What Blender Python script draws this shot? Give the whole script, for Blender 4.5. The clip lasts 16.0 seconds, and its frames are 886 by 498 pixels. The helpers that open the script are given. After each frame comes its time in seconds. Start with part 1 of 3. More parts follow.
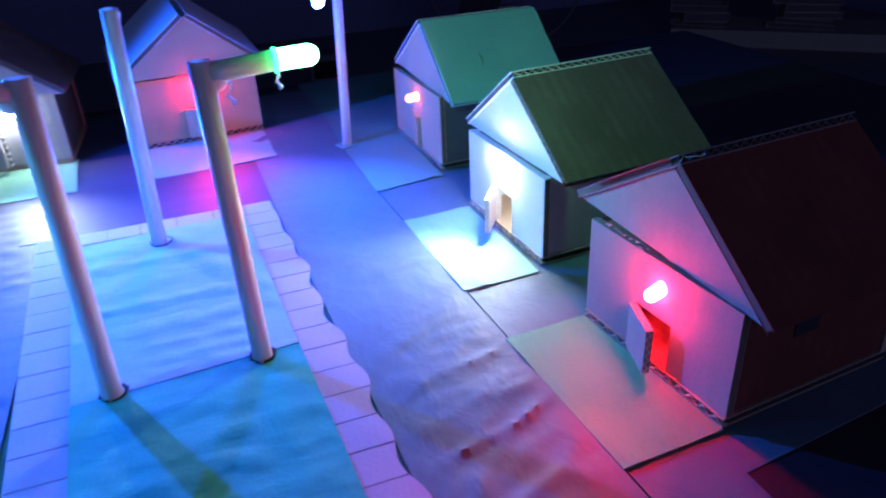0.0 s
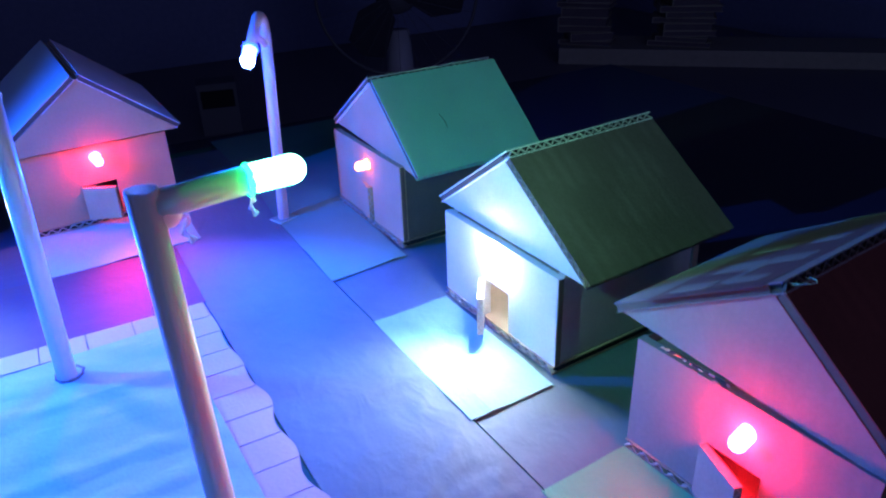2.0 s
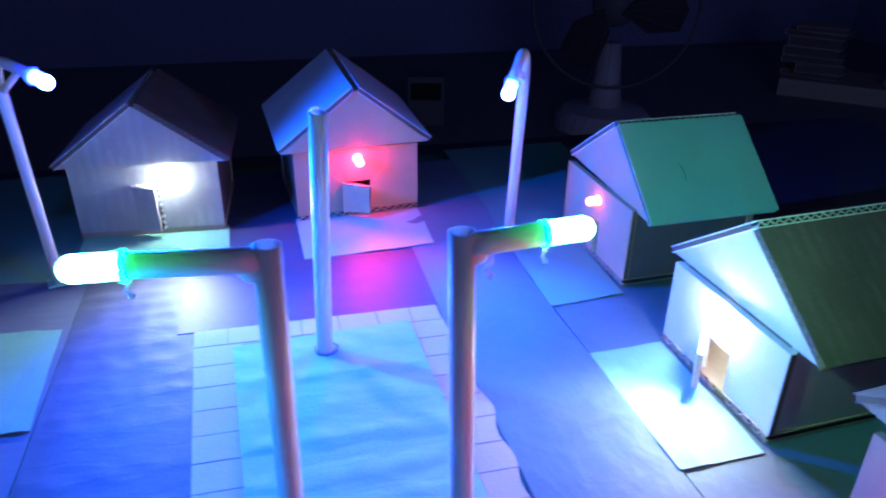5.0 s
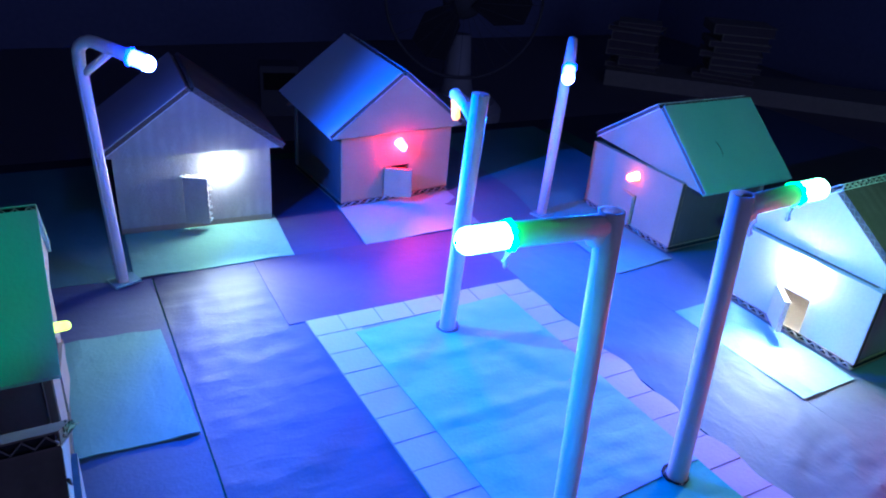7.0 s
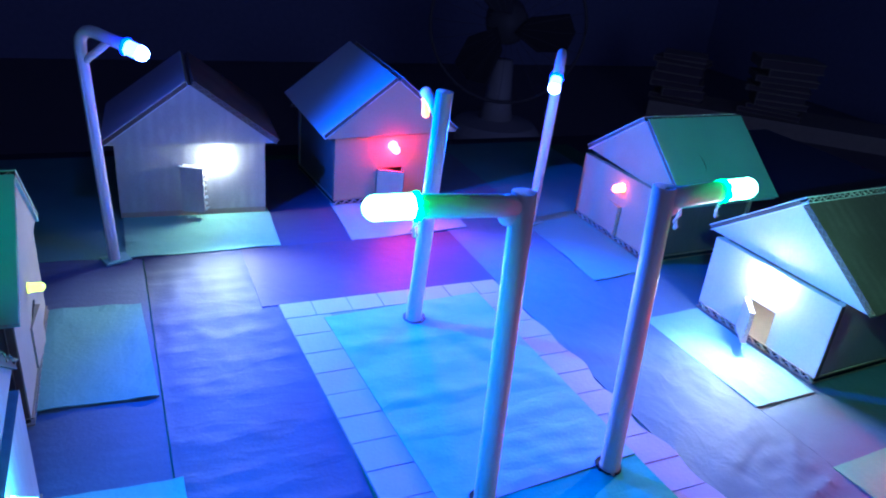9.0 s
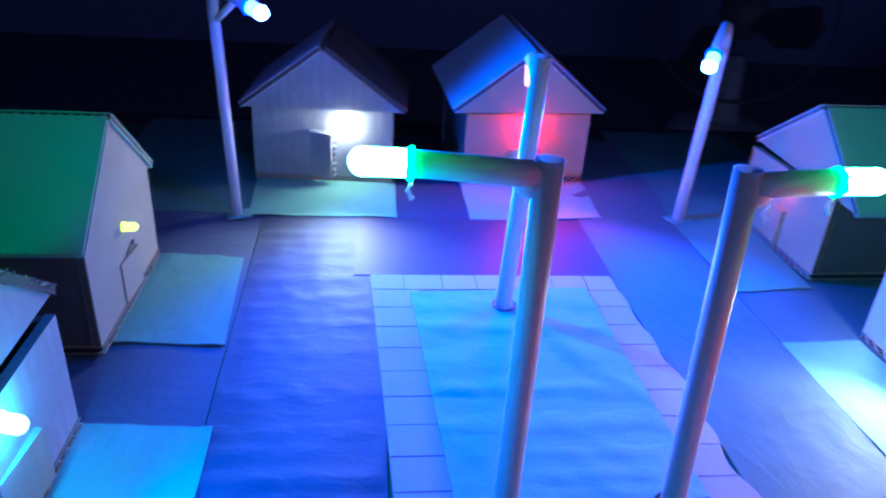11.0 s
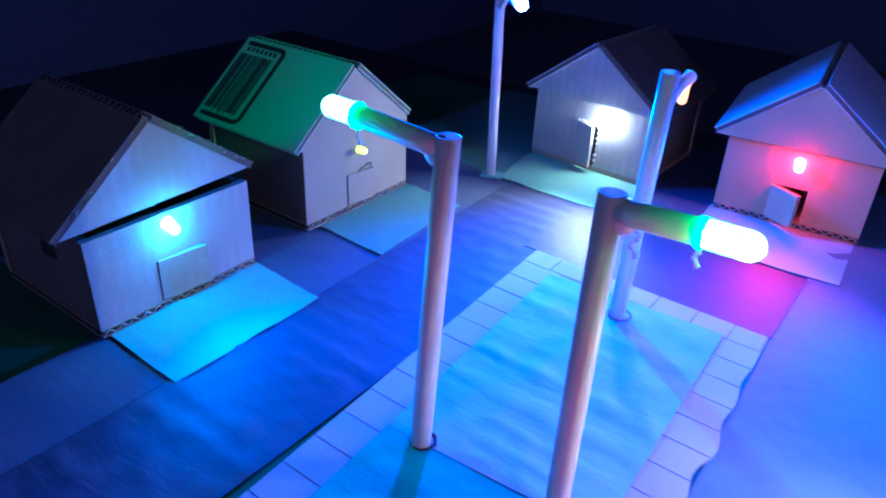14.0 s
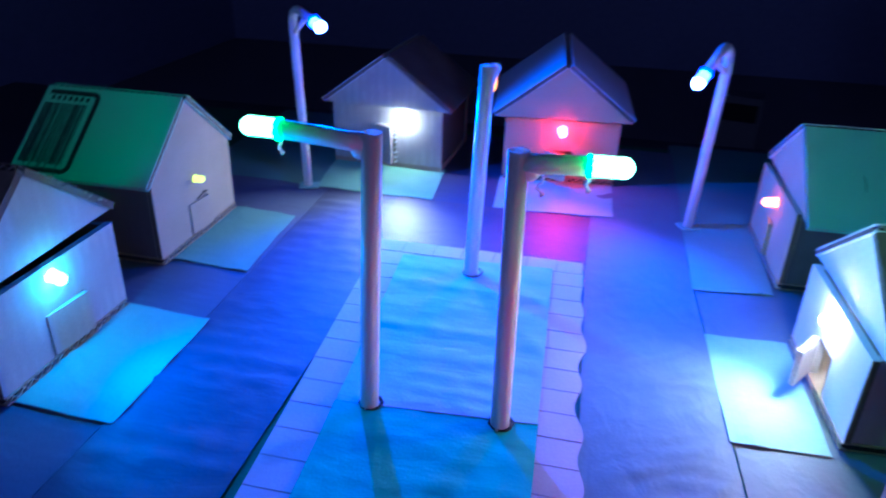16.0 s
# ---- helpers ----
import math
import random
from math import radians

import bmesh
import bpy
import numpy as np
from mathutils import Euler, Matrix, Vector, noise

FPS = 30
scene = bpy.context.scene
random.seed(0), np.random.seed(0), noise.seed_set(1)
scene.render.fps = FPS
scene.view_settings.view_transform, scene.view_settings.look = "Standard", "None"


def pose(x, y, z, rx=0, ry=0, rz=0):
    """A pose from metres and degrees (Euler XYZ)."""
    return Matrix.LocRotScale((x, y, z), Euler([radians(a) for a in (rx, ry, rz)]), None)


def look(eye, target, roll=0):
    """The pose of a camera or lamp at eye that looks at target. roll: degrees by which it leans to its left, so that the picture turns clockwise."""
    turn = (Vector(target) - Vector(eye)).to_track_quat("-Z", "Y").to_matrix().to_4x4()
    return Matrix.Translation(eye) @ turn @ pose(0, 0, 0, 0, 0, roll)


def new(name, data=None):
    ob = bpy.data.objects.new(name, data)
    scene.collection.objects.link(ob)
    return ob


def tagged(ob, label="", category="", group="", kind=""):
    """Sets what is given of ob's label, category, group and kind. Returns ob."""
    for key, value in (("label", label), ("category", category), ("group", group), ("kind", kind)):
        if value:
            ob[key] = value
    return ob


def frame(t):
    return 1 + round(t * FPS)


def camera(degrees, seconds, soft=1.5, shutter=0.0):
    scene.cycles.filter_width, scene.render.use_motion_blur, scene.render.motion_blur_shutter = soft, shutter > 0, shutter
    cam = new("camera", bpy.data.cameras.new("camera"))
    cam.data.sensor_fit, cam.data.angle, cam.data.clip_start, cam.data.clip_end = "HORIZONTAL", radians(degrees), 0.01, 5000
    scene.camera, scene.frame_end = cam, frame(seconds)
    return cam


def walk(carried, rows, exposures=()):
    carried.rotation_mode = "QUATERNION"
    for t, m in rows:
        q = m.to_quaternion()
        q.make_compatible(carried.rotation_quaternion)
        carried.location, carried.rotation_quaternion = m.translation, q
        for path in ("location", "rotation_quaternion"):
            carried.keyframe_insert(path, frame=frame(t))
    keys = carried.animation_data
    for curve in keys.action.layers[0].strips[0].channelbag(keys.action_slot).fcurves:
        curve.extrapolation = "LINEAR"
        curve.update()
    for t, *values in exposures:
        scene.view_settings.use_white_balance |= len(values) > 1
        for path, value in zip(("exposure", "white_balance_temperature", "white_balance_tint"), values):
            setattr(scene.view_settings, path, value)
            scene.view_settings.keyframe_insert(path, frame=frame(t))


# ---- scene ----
cam = camera(63.38, 16.0, soft=2.0, shutter=0.4)
# eyes, aims: centimetres
PATH = [
    (0, (1.994, -29.100, 12.523), (2.583, -27.440, 11.575), -2.79),
    (0.5, (1.545, -27.024, 12.233), (2.325, -25.436, 11.299), -2.00),
    (1, (1.213, -25.287, 11.769), (2.096, -23.755, 10.834), -1.92),
    (1.5, (1.177, -24.096, 11.988), (2.079, -22.574, 11.055), -2.11),
    (2, (1.476, -23.222, 13.107), (2.336, -21.666, 12.191), -1.93),
    (2.5, (1.854, -22.751, 13.874), (2.690, -21.179, 12.964), -1.25),
    (3, (1.767, -22.673, 14.177), (2.552, -21.082, 13.253), -1.16),
    (3.5, (1.537, -22.566, 14.402), (2.229, -20.933, 13.477), -1.28),
    (4, (1.310, -23.023, 14.551), (1.887, -21.345, 13.629), -1.41),
    (4.5, (0.712, -23.807, 14.812), (1.191, -22.093, 13.900), -0.48),
    (5, (-1.042, -23.587, 14.915), (-0.612, -21.858, 14.006), 0.80),
    (5.2, (-2.432, -23.378, 14.850), (-1.982, -21.655, 13.941), 1.23),
    (7.3, (-11.495, -20.895, 14.512), (-10.575, -19.365, 13.612), 5.25),
    (7.5, (-11.618, -20.791, 14.709), (-10.682, -19.264, 13.820), 5.47),
    (8, (-12.201, -20.883, 14.142), (-11.261, -19.348, 13.269), 6.13),
    (8.2, (-11.868, -21.349, 14.185), (-10.925, -19.814, 13.316), 6.68),
    (10.3, (-6.267, -25.101, 13.638), (-5.831, -23.344, 12.787), 3.48),
    (10.5, (-6.352, -24.472, 13.364), (-5.922, -22.741, 12.459), 3.83),
    (11, (-4.720, -23.147, 13.170), (-4.507, -21.381, 12.255), 3.80),
    (11.5, (-1.395, -23.152, 13.211), (-1.667, -21.423, 12.243), 5.14),
    (12, (-0.506, -24.125, 13.553), (-0.983, -22.449, 12.573), 4.63),
    (12.5, (1.750, -24.091, 14.164), (1.125, -22.467, 13.178), 3.90),
    (13, (4.923, -22.913, 14.563), (4.033, -21.413, 13.584), 4.16),
    (13.5, (5.503, -22.779, 14.426), (4.513, -21.349, 13.438), 3.90),
    (14, (7.173, -22.780, 14.173), (6.155, -21.365, 13.192), 2.79),
    (14.5, (8.486, -23.024, 14.484), (7.453, -21.613, 13.513), 2.57),
    (15, (8.834, -24.146, 14.435), (7.853, -22.693, 13.472), 3.44),
    (15.5, (6.648, -26.047, 14.327), (5.918, -24.463, 13.349), 2.66),
    (16, (4.259, -28.178, 14.519), (3.891, -26.432, 13.615), 1.69),
]
walk(cam, [(t, look(Vector(eye) / 100, Vector(target) / 100, roll)) for t, eye, target, roll in PATH],
     exposures=[(0, 0.58, 6400, 5), (1, 0.57, 6300, 4.8), (2, 0.55, 6200, 4.5), (4, 0.74, 6100, 4.5), (5, 0.74, 6000, 4.5), (7.5, 0.50, 5650, 5), (10.5, 0.36, 5400, 5.5), (11, 0.26, 5350, 5.5), (13, 0.53, 5250, 5), (14.5, 0.54, 5250, 5), (16, 0.30, 5300, 5.5)])

# ---- light: a dark room, lit by the model's own diodes and an added fill lamp ----
world = bpy.data.worlds.new("world")
scene.world = world
world.use_nodes = True
world.node_tree.nodes["Background"].inputs[0].default_value = (0.10, 0.14, 0.8, 1)
world.node_tree.nodes["Background"].inputs[1].default_value = 0.012

# glow of each lit lens
BLUE, GREEN, WHITE, DIM_WHITE, RED, CYAN = 220.0, 22.0, 240.0, 230.0, 390.0, 170.0
# the beam ahead of each diode: watts, cone in degrees, softness of its edge, colour
BEAMS = {
    "led_blue": (1.95, 124, 1.0, (0.010, 0.104, 1.0)),
    "led_blue_flat": (4.2, 154, 1.0, (0.010, 0.104, 1.0)),
    "led_green": (0.105, 64, 0.3, (0.02, 1.0, 0.42)),
    "led_pale_green": (0.24, 132, 1.0, (0.32, 1.0, 0.68)),
    "led_white": (0.24, 138, 1.0, (0.90, 0.95, 0.97)),
    "led_dim_white": (0.36, 120, 0.7, (0.86, 1.0, 0.86)),
    "led_red": (0.115, 78, 1.0, (1.0, 0.015, 0.06)),
    "led_red_back": (0.26, 92, 1.0, (1.0, 0.010, 0.03)),
    "led_cyan": (0.34, 136, 0.8, (0.005, 0.20, 1.0)),
}


# ---- materials ----
def nodes_of(name):
    m = bpy.data.materials.new(name)
    m.use_nodes = True
    t = m.node_tree
    return m, t, t.nodes["Principled BSDF"], t.links


def paper(name, colour, rough=0.85, vary=0.12, grain=0.25, streak=0.0, axis=0, sheen=0.0, soak=0.0, crumple=0.0, stretch=(1, 1, 1)):
    """Paper or card: fibres, faint blotches and, with streak, the lines of the flutes beneath."""
    m, t, b, l = nodes_of(name)
    co = t.nodes.new("ShaderNodeTexCoord")
    blot = t.nodes.new("ShaderNodeTexNoise")
    blot.inputs["Scale"].default_value, blot.inputs["Detail"].default_value = 55, 4
    fib = t.nodes.new("ShaderNodeTexNoise")
    fib.inputs["Scale"].default_value, fib.inputs["Detail"].default_value = 900, 3
    l.new(co.outputs["Object"], blot.inputs["Vector"])
    l.new(co.outputs["Object"], fib.inputs["Vector"])
    add = t.nodes.new("ShaderNodeMath")
    add.operation = "MULTIPLY_ADD"
    add.inputs[1].default_value = 0.45
    l.new(fib.outputs["Fac"], add.inputs[0])
    l.new(blot.outputs["Fac"], add.inputs[2])
    height = fib.outputs["Fac"]
    fac = add.outputs[0]
    if streak:
        st = t.nodes.new("ShaderNodeTexWave")
        st.bands_direction = "XYZ"[axis]
        st.inputs["Scale"].default_value, st.inputs["Distortion"].default_value = 68.0, 2.2
        st.inputs["Detail"].default_value, st.inputs["Detail Scale"].default_value = 3.0, 2.5
        l.new(co.outputs["Object"], st.inputs["Vector"])
        wide = t.nodes.new("ShaderNodeTexNoise")
        wide.inputs["Scale"].default_value, wide.inputs["Detail"].default_value = 85, 2
        l.new(co.outputs["Object"], wide.inputs["Vector"])
        worn = t.nodes.new("ShaderNodeMapRange")
        worn.inputs["From Min"].default_value, worn.inputs["From Max"].default_value = 0.42, 0.66
        l.new(wide.outputs["Fac"], worn.inputs["Value"])
        patch = t.nodes.new("ShaderNodeMath")
        patch.operation = "MULTIPLY"
        l.new(st.outputs["Fac"], patch.inputs[0])
        l.new(worn.outputs[0], patch.inputs[1])
        mix = t.nodes.new("ShaderNodeMath")
        mix.operation = "MULTIPLY_ADD"
        mix.inputs[1].default_value = streak
        l.new(patch.outputs[0], mix.inputs[0])
        l.new(add.outputs[0], mix.inputs[2])
        fac = mix.outputs[0]
        relief = t.nodes.new("ShaderNodeMath")
        relief.operation = "MULTIPLY_ADD"
        relief.inputs[1].default_value = streak * 0.9
        l.new(patch.outputs[0], relief.inputs[0])
        l.new(fib.outputs["Fac"], relief.inputs[2])
        height = relief.outputs[0]
    mid = 0.72 + streak * 0.2
    rng = t.nodes.new("ShaderNodeMapRange")
    rng.inputs["From Min"].default_value, rng.inputs["From Max"].default_value = mid - 0.35, mid + 0.35
    rng.inputs["To Min"].default_value, rng.inputs["To Max"].default_value = 1 - vary, 1 + vary
    l.new(fac, rng.inputs["Value"])
    mul = t.nodes.new("ShaderNodeVectorMath")
    mul.operation = "SCALE"
    mul.inputs[0].default_value = colour
    l.new(rng.outputs[0], mul.inputs["Scale"])
    l.new(mul.outputs[0], b.inputs["Base Color"])
    bump = t.nodes.new("ShaderNodeBump")
    bump.inputs["Strength"].default_value, bump.inputs["Distance"].default_value = grain, 0.0004
    l.new(height, bump.inputs["Height"])
    l.new(bump.outputs[0], b.inputs["Normal"])
    if crumple:
        scale = t.nodes.new("ShaderNodeMapping")
        scale.inputs["Scale"].default_value = stretch
        fold = t.nodes.new("ShaderNodeTexNoise")
        fold.inputs["Scale"].default_value, fold.inputs["Detail"].default_value = 130, 2.5
        fold.inputs["Distortion"].default_value = 0.6
        l.new(co.outputs["Object"], scale.inputs["Vector"])
        l.new(scale.outputs[0], fold.inputs["Vector"])
        soft_bump = t.nodes.new("ShaderNodeBump")
        soft_bump.inputs["Strength"].default_value, soft_bump.inputs["Distance"].default_value = crumple, 0.0022
        l.new(fold.outputs["Fac"], soft_bump.inputs["Height"])
        l.new(soft_bump.outputs[0], bump.inputs["Normal"])
    b.inputs["Roughness"].default_value = rough
    if soak:
        b.inputs["Subsurface Weight"].default_value = soak
        b.inputs["Subsurface Radius"].default_value = (0.005, 0.0045, 0.004)
        b.inputs["Subsurface Scale"].default_value = 1.0
    b.inputs["Specular IOR Level"].default_value = sheen or 0.15
    return m


def plain(name, colour, rough=0.5, metal=0.0, clear=0.0):
    m, t, b, l = nodes_of(name)
    co = t.nodes.new("ShaderNodeTexCoord")
    n = t.nodes.new("ShaderNodeTexNoise")
    n.inputs["Scale"].default_value, n.inputs["Detail"].default_value = 300, 4
    l.new(co.outputs["Object"], n.inputs["Vector"])
    r = t.nodes.new("ShaderNodeMapRange")
    r.inputs["To Min"].default_value, r.inputs["To Max"].default_value = 0.85, 1.15
    l.new(n.outputs["Fac"], r.inputs["Value"])
    mul = t.nodes.new("ShaderNodeVectorMath")
    mul.operation = "SCALE"
    mul.inputs[0].default_value = colour
    l.new(r.outputs[0], mul.inputs["Scale"])
    l.new(mul.outputs[0], b.inputs["Base Color"])
    b.inputs["Roughness"].default_value, b.inputs["Metallic"].default_value = rough, metal
    b.inputs["Transmission Weight"].default_value = clear
    return m


def glow(name, colour, strength):
    m, t, b, l = nodes_of(name)
    b.inputs["Base Color"].default_value = (*colour, 1)
    b.inputs["Roughness"].default_value = 0.25
    b.inputs["Emission Color"].default_value = (*colour, 1)
    b.inputs["Emission Strength"].default_value = strength
    return m


M = {
    "board": paper("green_card", (0.05, 0.17, 0.09), 0.9, 0.15),
    "road": paper("grey_paper", (0.062, 0.064, 0.118), 0.60, 0.10, 0.15, sheen=0.23, crumple=0.14, stretch=(0.55, 1.5, 1)),
    "road_dull": paper("violet_grey_paper", (0.070, 0.054, 0.088), 0.58, 0.10, 0.15, sheen=0.26, crumple=0.10, stretch=(0.8, 0.8, 1)),
    "road_pale": paper("pale_grey_paper", (0.102, 0.146, 0.184), 0.64, 0.10, 0.15, sheen=0.24, crumple=0.24, stretch=(0.9, 0.6, 1)),
    "corner": paper("dull_green_paper", (0.11, 0.24, 0.22), 0.8, 0.08, crumple=0.2, stretch=(0.5, 0.5, 1)),
    "umber": paper("dark_brown_paper", (0.040, 0.022, 0.030), 0.8, 0.1),
    "lot": paper("grey_fluted_ground", (0.10, 0.11, 0.18), 0.7, 0.12, 0.25, 0.3, 1),
    "mat": paper("mint_paper", (0.22, 0.41, 0.375), 0.8, 0.06, crumple=0.22, stretch=(0.5, 0.5, 1)),
    # the mint mat again, darker: weaker light there is put into the colour
    "mat_dim": paper("dimly_lit_mint_paper", (0.15, 0.295, 0.275), 0.8, 0.06, crumple=0.22, stretch=(0.5, 0.5, 1)),
    "park": paper("aqua_paper", (0.27, 0.39, 0.56), 0.8, 0.05, crumple=0.15, stretch=(0.35, 1.2, 1)),
    "park_near": paper("green_paper", (0.055, 0.37, 0.28), 0.75, 0.06, crumple=0.15, stretch=(0.35, 1.2, 1)),
    "paver": paper("pinkish_white_paper", (0.46, 0.34, 0.42), 0.85, 0.06),
    "ink": plain("dark_ink_lines", (0.26, 0.20, 0.25), 0.7),
    "pink": paper("pinkish_card", (0.40, 0.285, 0.175), 0.85, 0.13),
    "lilac_card": paper("greyish_card", (0.235, 0.20, 0.185), 0.85, 0.14, 0.3, 0.12, 0),
    "beige": paper("beige_card", (0.31, 0.255, 0.21), 0.85, 0.13),
    "mat_sand": paper("sand_green_paper", (0.130, 0.40, 0.21), 0.85, 0.07, crumple=0.22, stretch=(0.5, 0.5, 1)),
    "mat_green": paper("pale_green_paper", (0.22, 0.45, 0.31), 0.85, 0.07, crumple=0.22, stretch=(0.5, 0.5, 1)),
    "cream": paper("cream_card", (0.46, 0.435, 0.42), 0.85, 0.13),
    "grey_card": paper("pale_fluted_card", (0.34, 0.31, 0.285), 0.85, 0.14, 0.25, 0.4, 0),
    "white_card": paper("white_fluted_card", (0.31, 0.30, 0.29), 0.85, 0.12, 0.3, 0.35, 0),
    "white": paper("white_roof_card", (0.72, 0.72, 0.68), 0.75, 0.05),
    "pale_mint": paper("pale_mint_roof_card", (0.33, 0.56, 0.47), 0.75, 0.05),
    "mint_roof": paper("mint_roof_card", (0.26, 0.52, 0.40), 0.8, 0.07),
    "lilac": paper("pale_roof_card", (0.60, 0.56, 0.60), 0.7, 0.06),
    "brown": paper("brown_fluted_card", (0.125, 0.096, 0.082), 0.85, 0.20, 0.35, 0.45, 1),
    # far side of the red-lit house: shade and red flare put into the colour
    "dark_card": paper("shaded_red_brown_card", (0.115, 0.032, 0.024), 0.85, 0.2, 0.35, 0.3, 1),
    # side walls: their shade is put into a darker brown
    "side_shade": paper("shaded_side_card", (0.125, 0.102, 0.095), 0.9, 0.15, 0.3, 0.2, 1),
    "liner": paper("brown_liner", (0.30, 0.23, 0.17), 0.9, 0.15),
    "edge": paper("dark_cut_edge", (0.11, 0.085, 0.07), 0.95, 0.2),
    "flute": paper("flute_paper", (0.40, 0.36, 0.33), 0.9, 0.12),
    "flute_pale": paper("pale_flute_paper", (0.16, 0.14, 0.125), 0.9, 0.12),
    "inside": paper("brown_inner_card", (0.22, 0.17, 0.13), 0.9, 0.15),
    "straw": paper("beige_paper_tube", (0.86, 0.70, 0.61), 0.45, 0.06, 0.1, sheen=0.5, soak=0.4),
    "white_straw": paper("white_plastic_tube", (0.74, 0.73, 0.76), 0.35, 0.04, 0.05, sheen=0.5, soak=0.4),
    # near-black for torn paper and for shade in the flutes' gaps
    "dark": plain("black_torn_paper_and_shade", (0.012, 0.011, 0.013), 0.9),
    "clear_ring": plain("shiny_grey_ring", (0.22, 0.20, 0.26), 0.18, 0.35),
    "glue": plain("clear_glue", (0.9, 0.9, 0.9), 0.15, 0.0, 0.7),
    "wire": plain("tinned_wire", (0.6, 0.6, 0.6), 0.35, 0.9),
    "cable": plain("white_thin_cable", (0.6, 0.6, 0.58), 0.5),
    "black": plain("black_print", (0.015, 0.015, 0.02), 0.6),
    "print_dark": paper("dark_purple_print", (0.10, 0.05, 0.06), 0.6, 0.12),
    "print_pale": paper("pale_print", (0.17, 0.14, 0.145), 0.7, 0.08),
    "table": plain("dark_table_top", (0.042, 0.038, 0.048), 0.6),
    "floor": plain("dark_floor", (0.24, 0.22, 0.22), 0.6),
    # wall blue raised: the navy lens haze is put into its colour
    "wall": paper("room_wall_haze_blue", (0.25, 0.27, 0.42), 0.9, 0.1),
    "fan": plain("white_fan_plastic", (0.50, 0.49, 0.47), 0.6),
    "case": plain("dull_grey_plastic", (0.13, 0.125, 0.13), 0.6),
    "book": paper("book_paper", (0.44, 0.40, 0.30), 0.9, 0.12),
    "led_blue": glow("lit_blue_diode", (0.075, 0.18, 1.0), BLUE),
    "led_blue_flat": glow("lit_blue_diode_level", (0.075, 0.18, 1.0), BLUE),
    # flange glow stands in for the coloured bloom round each lens
    "green_flange": glow("green_flange_halo", (0.05, 1.0, 0.22), 7.0),
    "blue_flange": glow("blue_flange_halo", (0.01, 0.02, 1.0), 18.0),
    "green_barrel": glow("green_barrel_halo", (0.16, 1.0, 0.40), 17.0),
    "blue_barrel": glow("blue_barrel_halo", (0.045, 0.08, 1.0), 22.0),
    "led_green": glow("lit_green_diode", (0.20, 1.0, 0.50), GREEN),
    "led_pale_green": glow("lit_pale_green_diode", (0.22, 1.0, 0.52), GREEN),
    "led_white": glow("lit_white_diode", (0.90, 0.93, 1.0), WHITE),
    "led_dim_white": glow("softly_lit_white_diode", (0.80, 0.92, 1.0), DIM_WHITE),
    "led_red": glow("lit_red_diode", (1.0, 0.009, 0.035), RED),
    "led_red_back": glow("lit_red_diode_back", (1.0, 0.009, 0.035), 210.0),
    "led_cyan": glow("lit_cyan_diode", (0.07, 0.47, 1.0), CYAN),
    "led_orange": glow("lit_orange_diode", (1.0, 0.16, 0.06), 15.0),
    "led_amber": glow("dim_orange_diode", (1.0, 0.30, 0.08), 3.0),
    "led_yellow": glow("dim_yellow_diode", (0.72, 0.95, 0.12), 2.0),
}


# ---- mesh helpers ----
def part(name, bm, material, parent=None, label="", smooth=False):
    me = bpy.data.meshes.new(name)
    bmesh.ops.recalc_face_normals(bm, faces=bm.faces)
    if smooth:
        for f in bm.faces:
            f.smooth = True
    bm.to_mesh(me)
    bm.free()
    me.materials.append(M[material])
    ob = new(name, me)
    if parent:
        ob.parent = parent
    if label:
        ob["label"] = label
    return ob


def thing(name, m, label, category, group=""):
    ob = new(name)
    ob.empty_display_size = 0.01
    ob.matrix_basis = m
    return tagged(ob, label, category, group)


def box(bm, x0, x1, y0, y1, z0, z1, m=None):
    vs = [bm.verts.new((x, y, z)) for z in (z0, z1) for y in (y0, y1) for x in (x0, x1)]
    for f in ((0, 1, 3, 2), (4, 5, 7, 6), (0, 1, 5, 4), (2, 3, 7, 6), (0, 2, 6, 4), (1, 3, 7, 5)):
        bm.faces.new([vs[i] for i in f])
    if m:
        bmesh.ops.transform(bm, matrix=m, verts=vs)
    return vs


def prism(bm, pts, thick, m):
    """A flat outline in x, y with a thickness along z, taken to the pose m."""
    lo = [bm.verts.new(m @ Vector((x, y, 0))) for x, y in pts]
    hi = [bm.verts.new(m @ Vector((x, y, thick))) for x, y in pts]
    bm.faces.new(lo)
    bm.faces.new(hi)
    n = len(pts)
    for i in range(n):
        bm.faces.new((lo[i], lo[(i + 1) % n], hi[(i + 1) % n], hi[i]))
    return bm


UP = Matrix(((1, 0, 0, 0), (0, 0, -1, 0), (0, 1, 0, 0), (0, 0, 0, 1)))  # outline x, y -> x, z; thickness towards -y


